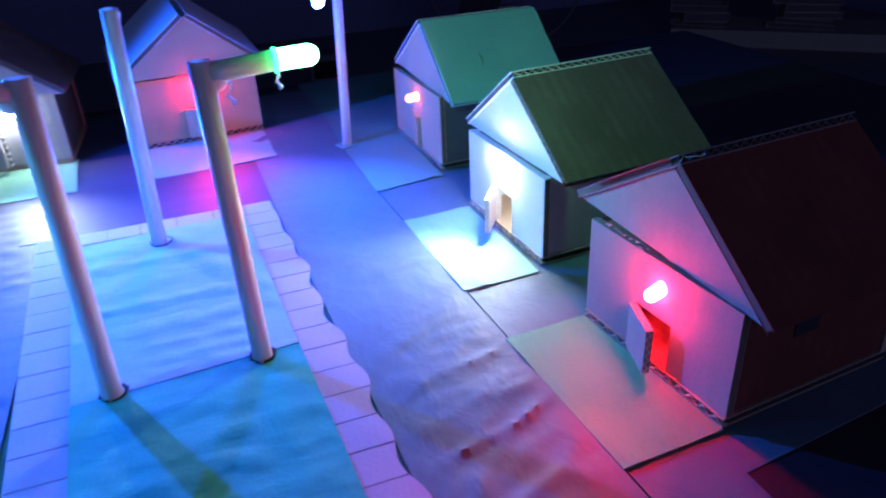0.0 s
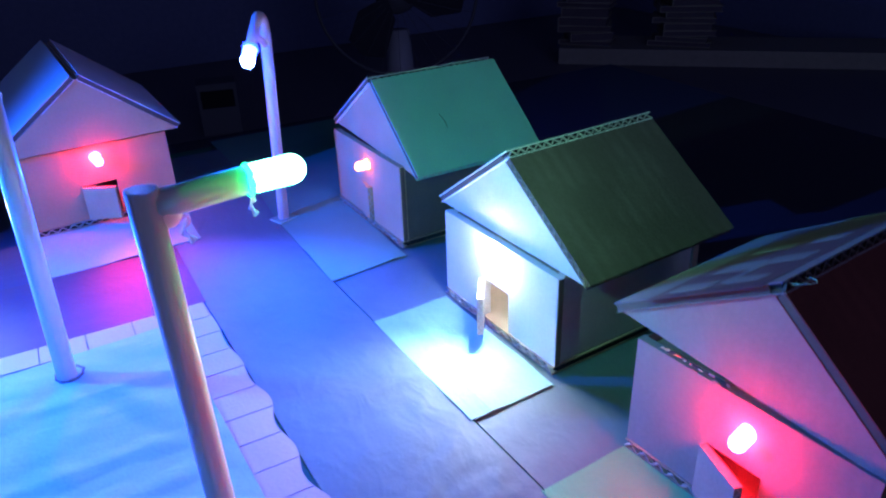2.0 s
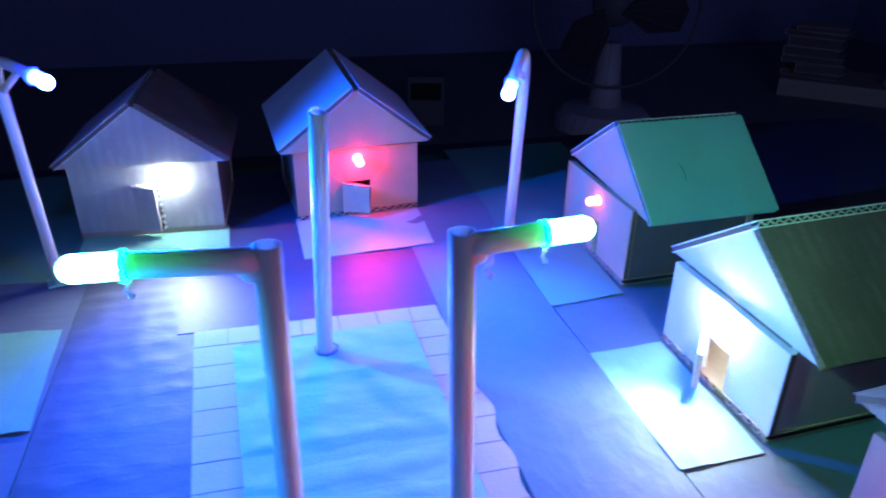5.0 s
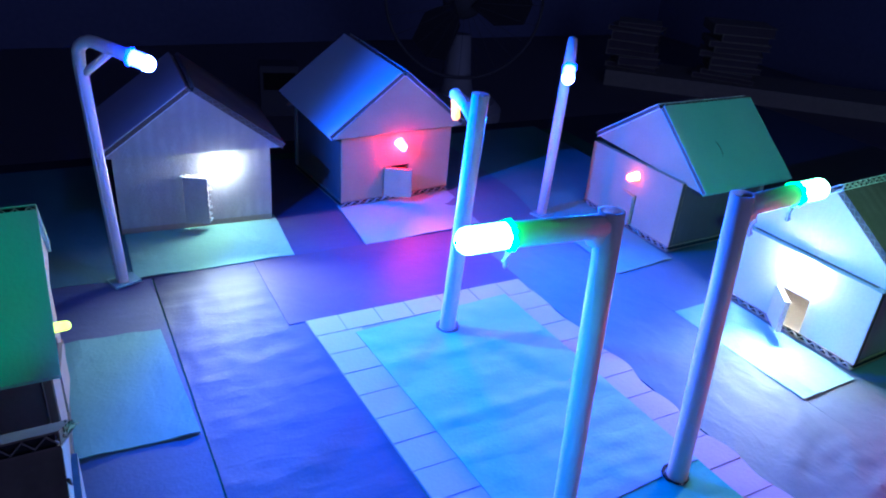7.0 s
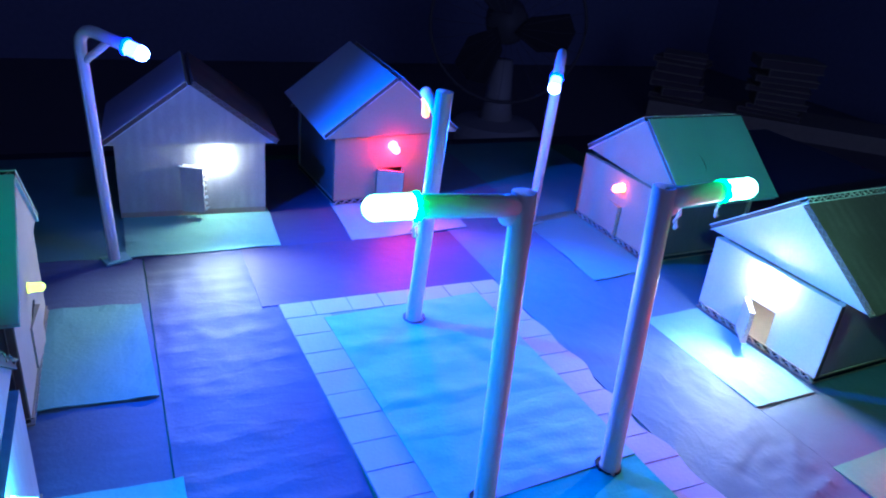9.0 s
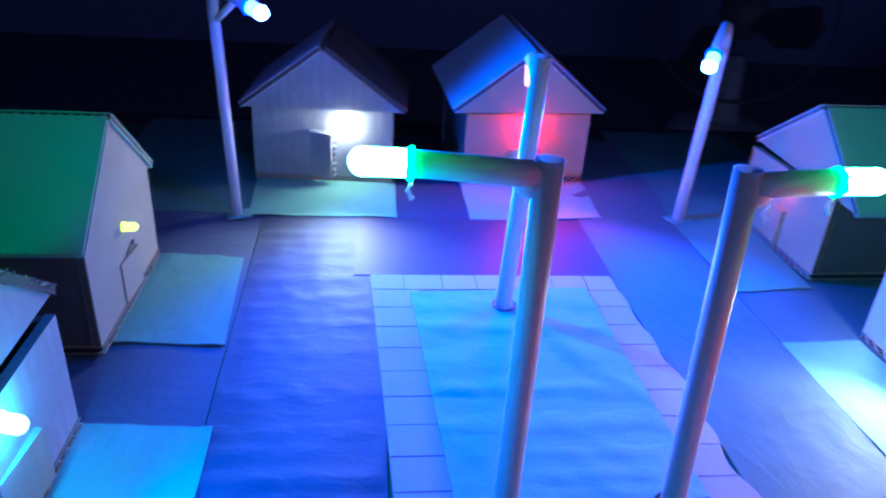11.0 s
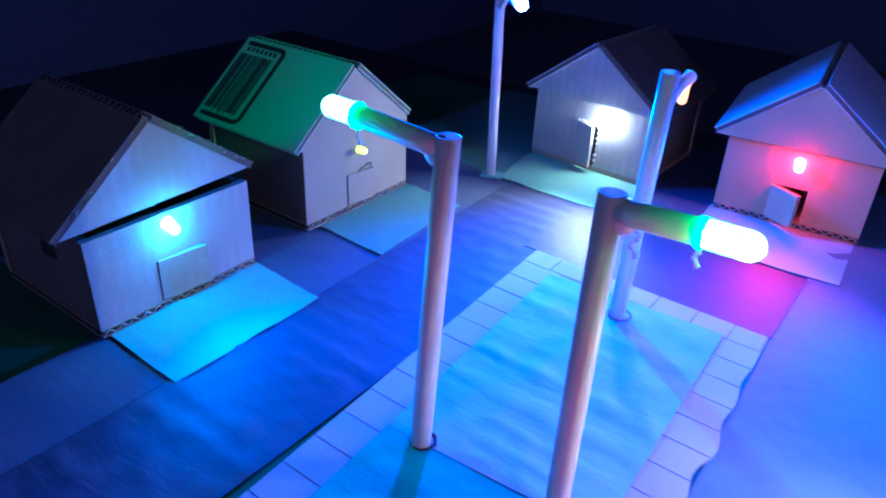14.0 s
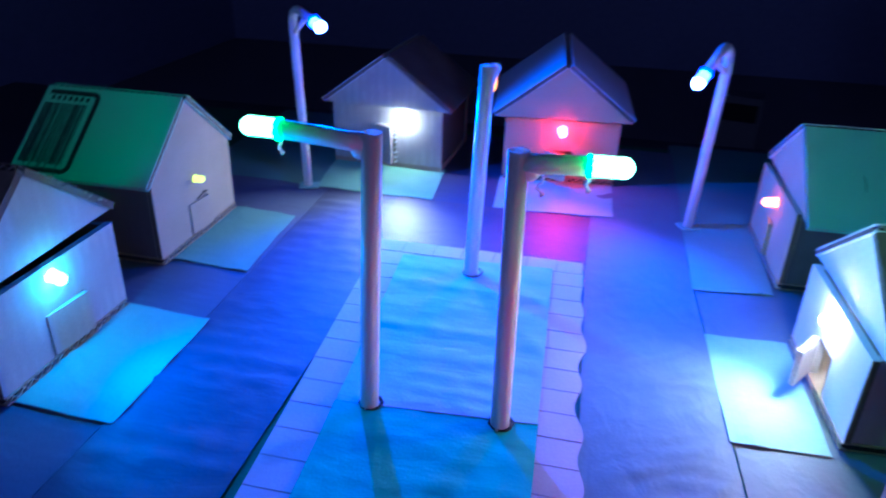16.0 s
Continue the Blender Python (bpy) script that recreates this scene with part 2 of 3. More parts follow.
def tube(bm, pts, r, sides=14, inner=0.0, caps=True):
    """A round tube along pts; with inner it is hollow."""
    rings = []
    pts = [Vector(p) for p in pts]
    ref = None
    for i, p in enumerate(pts):
        d = (pts[min(i + 1, len(pts) - 1)] - pts[max(i - 1, 0)]).normalized()
        if ref is None:
            ref = d.orthogonal().normalized()
        ref = (ref - d * ref.dot(d)).normalized()
        side = d.cross(ref)
        rad = r[i] if isinstance(r, (list, tuple)) else r
        rings.append([[bm.verts.new(p + (ref * math.cos(a) + side * math.sin(a)) * q) for a in
                       [2 * math.pi * k / sides for k in range(sides)]] for q in ((rad, inner) if inner else (rad,))])
    for a, b in zip(rings, rings[1:]):
        for la, lb in zip(a, b):
            for k in range(sides):
                bm.faces.new((la[k], la[(k + 1) % sides], lb[(k + 1) % sides], lb[k]))
    for e in (rings[0], rings[-1]):
        if inner:
            for k in range(sides):
                bm.faces.new((e[0][k], e[0][(k + 1) % sides], e[1][(k + 1) % sides], e[1][k]))
        elif caps:
            bm.faces.new(e[0])
    return bm


def zigzag(bm, x0, x1, z0, z1, y0, y1, pitch, m=None, t=0.00022):
    """The wave of a corrugated board: flutes run along y, the wave shows at both ends."""
    n = max(2, round((x1 - x0) / pitch)) * 2
    cols = []
    for i in range(n + 1):
        x = x0 + (x1 - x0) * i / n
        z = (z0, z1)[i % 2] + random.uniform(-0.0001, 0.0001)
        cols.append([bm.verts.new((x, y, z + s)) for y in (y0, y1) for s in (-t, t)])
    if m:
        bmesh.ops.transform(bm, matrix=m, verts=[v for c in cols for v in c])
    for a, b in zip(cols, cols[1:]):
        for i, j in ((0, 1), (1, 3), (3, 2), (2, 0)):
            bm.faces.new((a[i], a[j], b[j], b[i]))
    return bm


def diode(parent, base, way, r, length, material, name="diode", wires=True, aim=None, barrel=""):
    """A light diode: flange, domed lens and two thin legs behind. base: the flange's back; way: where it points."""
    q = Vector(way).normalized().to_track_quat("Z", "Y").to_matrix().to_4x4()
    m = Matrix.Translation(base) @ q
    bm = bmesh.new()
    prof = [(r * 1.16, 0), (r * 1.16, r * 0.35), (r, r * 0.4)]
    prof += [(r, length - r)] + [(r * math.cos(a), length - r + r * math.sin(a)) for a in (0.3, 0.6, 0.9, 1.2, 1.45)]
    if barrel:
        tube(bm, [m @ Vector((0, 0, z)) for _, z in prof[2:4]], [w for w, _ in prof[2:4]], 14, caps=False)
        lens = part(name, bm, barrel, parent, smooth=True)
        bm = bmesh.new()
        tube(bm, [m @ Vector((0, 0, z)) for z in (0, r * 0.12, r * 0.36, r * 0.46)], [r * 1.04, r * 1.13, r * 1.13, r * 1.03], 26)
        mid = m @ Vector((0, 0, r * 0.25))
        for v in bm.verts:
            k = noise.noise(v.co * 900) + 0.6 * noise.noise(v.co * 2100)
            v.co += (v.co - mid) * 0.22 * k
        part("flange", bm, barrel.replace("barrel", "flange"), lens, smooth=True)
        bm = bmesh.new()
        tube(bm, [m @ Vector((0, 0, z)) for z in [prof[3][1] - 0.0006] + [z for _, z in prof[3:]]], [w * 1.012 for w in [r] + [w for w, _ in prof[3:]]], 14, caps=False)
        part("dome", bm, material, lens, smooth=True)
        # unseen dark disc added to limit the light leaking back into the arm
        bm = bmesh.new()
        tube(bm, [m @ Vector((0, 0, z)) for z in (-0.0009, -0.0002)], r * 0.58, 16)
        part("leak_cap", bm, "dark", lens)
    else:
        tube(bm, [m @ Vector((0, 0, z)) for _, z in prof], [w for w, _ in prof], 14)
        lens = part(name, bm, material, parent, smooth=True)
    if wires:
        bm = bmesh.new()
        for s in (-0.45, 0.45):
            tube(bm, [m @ Vector((s * r, 0, z)) for z in (0.0002, -0.004)], 0.00025, 5)
        part("diode_leg", bm, "wire", lens)
    if material in BEAMS:
        watts, cone, soft_edge, colour = BEAMS[material]
        lamp = bpy.data.lights.new("diode_beam", "SPOT")
        lamp.energy, lamp.spot_size, lamp.spot_blend, lamp.color = watts, radians(cone), soft_edge, colour
        lamp.shadow_soft_size = r * 0.15
        ob = new("diode_beam", lamp)
        ob.parent = parent
        tip = Vector(base) + Vector(way).normalized() * (length + r * 0.4)
        ob.matrix_basis = look(tip, tip + Vector(aim or way))
    return lens


# ---- the setting: room, table, board and paper sheets ----
def slab(name, outline, z0, z1, material, label, category="", kind="structure"):
    bm = bmesh.new()
    prism(bm, outline, z1 - z0, Matrix.Translation((0, 0, z0)))
    return tagged(part(name, bm, material), label, category, kind=kind)


def rect(x0, x1, y0, y1):
    return [(x0, y0), (x1, y0), (x1, y1), (x0, y1)]


FLOOR = -0.46
X0, X1, Y0, Y1, TOP = -1.5, 2.6, -1.8, 2.6, 1.9
slab("floor", rect(X0, X1, Y0, Y1), FLOOR - 0.1, FLOOR, "floor", "dark bare floor of an unlit room", "floor")
for nm, out in (("wall_north", rect(X0 - 0.1, X1 + 0.1, Y1, Y1 + 0.1)), ("wall_east", rect(X1, X1 + 0.1, Y0, Y1)), ("wall_west", rect(X0 - 0.1, X0, Y0, Y1)),
                ("wall_south_left", rect(X0 - 0.1, -0.3, Y0 - 0.1, Y0)), ("wall_south_right", rect(0.9, X1 + 0.1, Y0 - 0.1, Y0))):
    slab(nm, out, FLOOR, TOP, "wall", "plain painted wall of an unlit room", "wall")
slab("wall_south_top", rect(-0.3, 0.9, Y0 - 0.1, Y0), 1.55, TOP, "wall", "wall over the opening added for the fill lamp", "wall")
slab("ceiling", rect(X0 - 0.1, X1 + 0.1, Y0 - 0.1, Y1 + 0.1), TOP, TOP + 0.1, "wall", "plain ceiling of an unlit room", "ceiling")

# added bluish fill lamp in an unseen opening, brightens near sides and background
fill_light = bpy.data.lights.new("added_fill", "AREA")
fill_light.shape, fill_light.size, fill_light.size_y, fill_light.energy, fill_light.color = "RECTANGLE", 1.2, 1.5, 4.7, (0.34, 0.38, 1.0)
new("added_fill", fill_light).matrix_basis = look((0.3, Y0 - 0.02, 0.34), (0.3, 0, 0.34))


def ease(v):
    v = max(0.0, min(1.0, v))
    return v * v * (3 - 2 * v)


def ground_z(x, y):
    """The board is slightly dished: it rises under the lots at its sides and back."""
    return min(0.0048, 0.0022 * ease((-x - 0.088) / 0.034) + 0.0046 * ease((y - 0.046) / 0.036) + 0.0020 * ease((x - 0.09) / 0.032) * ease((y + 0.06) / 0.06))


def sheet(name, outline, z, material, label, wave=0.0003, cells=46, seed=0.0, across=(60, 25), curl=0.0, kind="structure", category="paper", bumps=()):
    """A sheet of paper with its thickness, slightly rumpled. outline(v) gives the left and right ends for v from 0 (near) to 1 (far)."""
    bm = bmesh.new()
    nx, ny = max(6, cells // 2), cells
    top = []
    for j in range(ny + 1):
        v = j / ny
        (xa, ya), (xb, yb) = outline(v)
        row = []
        for i in range(nx + 1):
            u = i / nx
            x, y = xa + (xb - xa) * u, ya + (yb - ya) * u
            edge = min(1, 0.25 + 16 * min(u, 1 - u), 0.25 + 20 * min(v, 1 - v))
            h = wave * edge * (noise.noise(Vector((x * across[0], y * across[1], seed))) + 0.5 * noise.noise(Vector((x * 130, y * 160, seed + 5))))
            h += curl * max(0, 1 - 9 * min(u, 1 - u)) * (0.5 + 0.5 * noise.noise(Vector((y * 60, seed, 3))))
            for bx, by, br, ba, bk in bumps:
                d = math.hypot(x - bx, y - by) / br
                if d < 1:
                    p, q = x * 0.94 + y * 0.34, y * 0.94 - x * 0.34
                    n = noise.noise(Vector((p * bk * 0.30, q * bk, seed + 9)))
                    h += ba * min(1, 2 * (1 - d)) * max(0, min(1, (x - 0.055) / 0.010, (0.0965 - x) / 0.009)) * ((1 - min(1, abs(3.4 * n))) ** 1.8 + 0.3 * noise.noise(Vector((x * 50, y * 50, seed))))
            row.append(bm.verts.new((x, y, z + ground_z(x, y) + max(h, -0.0002))))
        top.append(row)
    for a, b in zip(top, top[1:]):
        for i in range(nx):
            bm.faces.new((a[i], a[i + 1], b[i + 1], b[i]))
    bmesh.ops.recalc_face_normals(bm, faces=bm.faces)
    ring = bmesh.ops.extrude_face_region(bm, geom=bm.faces[:])
    for v in [e for e in ring["geom"] if isinstance(e, bmesh.types.BMVert)]:
        v.co.z = z - 0.0003
    for e in bm.edges:
        e.smooth = e.calc_face_angle(0.0) < 0.6
    ob = part(name, bm, material, smooth=False)
    for p in ob.data.polygons:
        p.use_smooth = abs(p.normal.z) > 0.5
    return tagged(ob, label, category, kind=kind)


def straight(x0, x1, y0, y1):
    return lambda v: ((x0, y0 + (y1 - y0) * v), (x1, y0 + (y1 - y0) * v))


NEAR = -0.30
slab("ground", rect(-0.24, 0.192, NEAR - 0.01, 0.175), -0.006, -0.0008, "board", "green card base board of the model village", "board")
R0 = 0.0
sheet("road_left", lambda v: ((-0.0885 - 0.013 * max(0, 0.353 * v - 0.2), NEAR + 0.351 * v), (-0.0413, NEAR + 0.351 * v)), R0, "road", "rumpled dark grey paper road", 0.0007, 190, 1.0, (9, 140))
sheet("road_back", straight(-0.0517, 0.0465, 0.0004, 0.0500), R0 + 0.0005, "road_dull", "dark grey paper road strip across the model", 0.0002, 30, 2.0)
sheet("road_underlay", straight(0.041, 0.062, NEAR, 0.0002), R0 - 0.0004, "corner", "dull blue-green paper under the edge of the paving", 0.0001, 40, 3.5)


def kerb_line(y):
    """Where the road with the creases meets the lots beside it."""
    return 0.0900 + 0.038 * max(0, -y)


sheet("road_right", lambda v: ((0.0462 + 0.031 * max(0, 0.30 - 0.45 * v), NEAR + 0.45 * v), (kerb_line(NEAR + 0.45 * v), NEAR + 0.45 * v)), R0 + 0.0002, "road_pale", "grey paper road with creases near its end", 0.0003, 260, 3.0, (25, 40),
      bumps=((0.074, -0.176, 0.080, 0.0007, 88), (0.080, -0.160, 0.066, 0.0003, 120), (0.072, -0.085, 0.05, 0.0004, 70)))
sheet("pavement_left", lambda v: ((-0.236 if v > 0.45 else -0.1212 - 0.010 * max(0, 0.17 - 0.351 * v), NEAR + 0.351 * v), (-0.0890 - 0.013 * max(0, 0.353 * v - 0.2), NEAR + 0.351 * v)), R0 - 0.0003, "lot", "grey fluted card ground between the left lots", 0.00015, 80, 4.0)
sheet("pavement_right", lambda v: ((kerb_line(NEAR + 0.351 * v) + 0.0008, NEAR + 0.351 * v), (0.188 if v > 0.295 else 0.1225, NEAR + 0.351 * v)), R0 - 0.0003, "road_pale", "grey paper ground between the right lots", 0.00015, 50, 5.0)
sheet("ground_near_right", lambda v: ((0.1228, NEAR + 0.1034 * v), (0.190, NEAR + 0.1034 * v)), R0 - 0.00055, "umber", "dark brown paper ground at the near corner", 0.00015, 24, 15.0)
sheet("pavement_back", straight(-0.0968, 0.0895, 0.0505, 0.152), R0 - 0.0003, "road", "dark grey paper ground behind the back road", 0.0003, 40, 6.0)
sheet("ground_corner_left", straight(-0.165, -0.0969, 0.0507, 0.168), R0 - 0.0002, "corner", "dull green paper under the corner street lamp", 0.0002, 24, 13.0)
sheet("ground_corner_right", straight(0.0896, 0.165, 0.0565, 0.168), R0 - 0.0002, "corner", "dull green paper under the other corner street lamp", 0.0002, 24, 14.0)


def wavy(y):
    """The scalloped right edge of the pavers' sheet."""
    return 0.0455 + 0.036 * max(0, -y) + (0.0011 * math.sin(y * 270) + 0.0008 * math.sin(y * 95 + 1)) * min(1, -y * 15)


def left_edge(y):
    return -0.0455 + 0.052 * max(0, -y)


# park: paver sheet below, the lawn sheets on it
bm = bmesh.new()
ys = [0 - 0.30 * i / 90 for i in range(91)]
prism(bm, [(left_edge(y) - 0.0002, y) for y in ys] + [(wavy(y) + 0.0002, y) for y in reversed(ys)], 0.0004, Matrix.Translation((0, 0, 0.0002)))
pave = tagged(part("pavement_park", bm, "ink"), "pale pinkish paper paving with drawn joints round the park", "pavement", kind="structure")
sheet("lawn_far", lambda v: ((-0.0254 - 0.0062 * v, -0.1147 + 0.1010 * v), (0.0371 - 0.0040 * v, -0.1103 + 0.1008 * v)), 0.0015, "park",
      "pale aqua paper lawn with soft ripples", 0.0007, 150, 7.0, (9, 125))
sheet("lawn_near", lambda v: ((-0.0150 - 0.0106 * v, NEAR + 0.1861 * v), (0.0450 - 0.0078 * v, NEAR + 0.1904 * v)), 0.0013, "park_near",
      "green paper lawn with soft ripples", 0.0007, 170, 8.0, (9, 115))


def mat(x0, x1, y0, y1, label, turn=0.0, material="mat"):
    bm = bmesh.new()
    c = Vector(((x0 + x1) / 2, (y0 + y1) / 2, 0))
    m = Matrix.Translation(c) @ pose(0, 0, 0, 0, 0, turn)
    n = 12
    seed = x0 * 90 + y0 * 30
    top = []
    for j in range(n + 1):
        row = []
        for i in range(n + 1):
            lift = max(0, 1 - 4 * min(i, n - i, j, n - j) / n) * max(0, noise.noise(Vector((i * 0.35, j * 0.35, seed + 7))))
            z = 0.00035 + 0.0002 * abs(noise.noise(Vector((i * 0.3, j * 0.3, seed)))) + 0.0010 * lift
            co = m @ Vector(((x1 - x0) * (i / n - 0.5), (y1 - y0) * (j / n - 0.5), z))
            co.z += ground_z(co.x, co.y)
            row.append(bm.verts.new(co))
        top.append(row)
    for a, b in zip(top, top[1:]):
        for i in range(n):
            bm.faces.new((a[i], a[i + 1], b[i + 1], b[i]))
    ring = bmesh.ops.extrude_face_region(bm, geom=bm.faces[:])
    for v in [e for e in ring["geom"] if isinstance(e, bmesh.types.BMVert)]:
        v.co.z -= 0.00025
    return tagged(part("forecourt_mat", bm, material), label, "mat", "forecourt mats")


mat(0.0902, 0.1212, -0.0100, 0.0560, "mint paper mat before the house with the dim orange light, coloured as weakly lit", 0.0, "mat_dim")
mat(0.0925, 0.1209, -0.1022, -0.0433, "pale mint paper mat before the brightly lit white house", 1.5)
mat(0.0958, 0.1252, -0.1896, -0.1320, "sand-green paper mat before the red-lit house", 2.8, "mat_sand")
mat(-0.1190, -0.0862, -0.1406, -0.0813, "pale mint paper mat before the cyan-lit house", 1.0)
mat(-0.1252, -0.0917, -0.0447, 0.0123, "mint paper mat before the house with the dim yellow light, coloured as weakly lit", 2.8, "mat_dim")
mat(-0.0969, -0.0342, 0.0510, 0.0835, "pale green paper mat before the white-lit grey house", 0.0, "mat_green")
mat(-0.0030, 0.0564, 0.0511, 0.0850, "pale mint paper mat before the back house with the red light", 3.0)


# ---- houses ----
CARD = 0.0024
PANELS = {}
RIGHT_PANELS = {}


def house(name, m, label, wall, roofs, door, led, roof_shift=0.0, gap=0.0006, gable=None, tilt=0.0, half=0.0295, depth=0.056,
          wall_h=0.0335, flute_base=True, led_way=(0, -1, 0.0), led_size=(0.0019, 0.0058), apex=0.0598, rise=0.0, recess=-0.0008, over=0, side="side_shade", led_aim=None, windows=False, g_half=0.0345, led_in=0.0, front_flute=True):
    """A little card house; its front looks to -y, its origin is the middle of the front's foot."""
    h = thing(name, m, label, "model house", "model houses")
    g_low = wall_h + gap
    base = 0.0026
    # base plate of corrugated board
    if flute_base:
        bm = bmesh.new()
        box(bm, -half, half, -0.0006, depth, 0, 0.00035)
        box(bm, -half, half, -0.0006, depth, base - 0.00035, base)
        plate = part("base_plate", bm, "liner", h)
        part("flute", zigzag(bmesh.new(), -half, half, 0.0005, base - 0.0005, -0.0008, 0.0012, 0.0043, None, 0.00016), "flute", plate)
        # black filler box stands in for the shade between the base flutes
        bm = bmesh.new()
        box(bm, -half + 0.0003, half - 0.0003, 0.0003, depth - 0.0003, 0.00036, base - 0.00036)
        part("hollow", bm, "dark", plate)
    else:
        bm = bmesh.new()
        box(bm, -half, half, 0.0002, depth, 0, base)
        part("base_plate", bm, "liner", h)
    # front wall with its doorway
    hx, dw, dh, da = door
    bm = bmesh.new()
    z = base
    prism(bm, [(-half, z), (hx, z), (hx, z + dh), (hx + dw, z + dh), (hx + dw, z), (half, z), (half, wall_h), (-half, wall_h)], CARD, pose(0, CARD, 0) @ UP)
    front = part("front_wall", bm, wall, h)
    for sx in (-1, 1):
        bm = bmesh.new()
        box(bm, *sorted((sx * half, sx * (half + 0.00018))), 0.00035, CARD - 0.00035, z + 0.0002, wall_h - 0.0002)
        part("cut_edge", bm, "edge", front)
    # most side walls take a darker card than the front, shade in its colour
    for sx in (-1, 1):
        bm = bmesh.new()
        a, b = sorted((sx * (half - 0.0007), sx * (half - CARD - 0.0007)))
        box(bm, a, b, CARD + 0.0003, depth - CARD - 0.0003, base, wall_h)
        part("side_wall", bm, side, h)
        if not windows:
            continue
        bm = bmesh.new()
        box(bm, *sorted((sx * (half - 0.0006), sx * (half - 0.0003))), depth * 0.33, depth * 0.47, wall_h - 0.013, wall_h - 0.004)
        part("side_window", bm, "dark", h)
    bm = bmesh.new()
    box(bm, -half, half, depth - CARD, depth, base, wall_h)
    part("back_wall", bm, "liner", h)
    # unseen plate added to keep the diode's light out of the gable gap
    if led_in:
        bm = bmesh.new()
        box(bm, -half + 0.0034, half - 0.0034, CARD + 0.0004, depth - CARD - 0.0004, wall_h - 0.0009, wall_h - 0.0002)
        part("leak_screen", bm, "inside", h)
    # gables, and the roof with them, lean by tilt
    lean = pose(roof_shift, 0, g_low, 0, tilt, 0) @ pose(0, 0, -g_low)
    tri = [(-g_half, g_low), (g_half, g_low), (g_half * 0.985, g_low + 0.0008), (0.0006, apex), (-0.0006, apex), (-g_half * 0.985, g_low + 0.0008)]
    for nm, y in (("front_gable", CARD + recess), ("back_gable", depth)):
        bm = bmesh.new()
        prism(bm, tri, CARD, lean @ pose(0, y, 0) @ UP)
        part(nm, bm, gable or wall, h)
    # roof panels
    slope = math.atan2(apex - g_low, g_half)
    run = math.hypot(apex - g_low, g_half) + 0.0012
    for sx, mat_name in zip((-1, 1), roofs):
        pm = lean @ pose(0, 0, apex + 0.0003, rise) @ pose(0, 0, 0, 0, math.degrees(slope) * sx, 0) @ pose(0, 0, 0, 0, 0, 0 if sx > 0 else 180)
        y0, y1 = (recess - 0.001, depth + 0.001) if sx > 0 else (-depth - 0.001, 0.001 - recess)
        bm = bmesh.new()
        top = -0.0026 if sx == over else 0.0003
        box(bm, top, run, y0, y1, 0.0, 0.0003, pm)
        box(bm, top, run, y0, y1, CARD - 0.0003, CARD, pm)
        panel = part("roof_panel", bm, mat_name, h)
        turn = pm @ pose(0, 0, 0, 0, 0, 90)
        part("flute", zigzag(bmesh.new(), y0 + 0.0002, y1 - 0.0002, 0.0005, CARD - 0.0005, -run + 0.0003, -top - 0.0001, 0.0031, turn, 0.00015), {"dark_card": "edge", "brown": "flute_pale", "print_pale": "edge"}.get(mat_name, "flute"), panel)
        # black filler again, as the shade inside the roof card
        bm = bmesh.new()
        box(bm, top + 0.0008, run - 0.0009, y0 + 0.0006, y1 - 0.0006, 0.00031, CARD - 0.00031, pm)
        part("hollow", bm, "dark", panel)
        bm = bmesh.new()
        yy = y0 if sx > 0 else y1 - 0.0005
        box(bm, 0.0006, run - 0.0006, yy + 0.0001, yy + 0.0004, 0.0003, CARD - 0.0003, pm)
        part("edge", bm, "edge", panel)
        if mat_name == "brown" and front_flute:
            ya = yy - 0.0003 if sx > 0 else yy + 0.0003
            part("flute", zigzag(bmesh.new(), 0.0008, run - 0.0008, 0.0005, CARD - 0.0005, ya, ya + 0.0005, 0.0031, pm, 0.00014), "flute_pale", panel)
        if sx < 0:
            PANELS[h] = (panel, pm, run)
        else:
            RIGHT_PANELS[h] = (panel, pm, run)
    # the door leaf, hung at its left
    bm = bmesh.new()
    dm = pose(hx + 0.0004, -0.0002 if da > 10 else 0.0014, base + 0.0004) @ pose(0, 0, 0, 0, 0, -da)
    prism(bm, [(0, 0), (dw - 0.0006, 0), (dw - 0.0006, dh - 0.0006), (0, dh - 0.0002)], 0.0019, dm @ UP)
    leaf = part("door", bm, wall, h, "card door leaf, ajar")
    bm = bmesh.new()
    zigzag(bm, 0.0003, dh - 0.0008, -0.0016, -0.0004, dw - 0.0011, dw - 0.0004, 0.0026, dm @ Matrix(((0, 1, 0, 0), (0, 0, 1, 0), (1, 0, 0, 0), (0, 0, 0, 1))))
    part("door_edge", bm, "flute", leaf)
    lx, lz, lmat = led
    back = Vector(led_way).normalized() * led_in
    diode(h, Vector((lx, -0.0002, lz)) - back, led_way, led_size[0], led_size[1] + led_in, lmat, aim=led_aim)
    return h


def at(x, y, turn):
    return pose(x, y, ground_z(x, y) + 0.0004, 0, 0, turn)


h_orange = house("model_house", at(0.1221, 0.0252, -88.0), "pink card model house with pale mint roof and dim orange diode", "pink", ("white", "mint_roof"),
                 (-0.0046, 0.0095, 0.0150, 9), (0.0028, 0.0270, "led_orange"), roof_shift=0.0052, gap=0.0004, tilt=3.2, apex=0.0602, recess=0.0022, led_way=(0, -1, -0.05), half=0.0297, g_half=0.0343, depth=0.057)
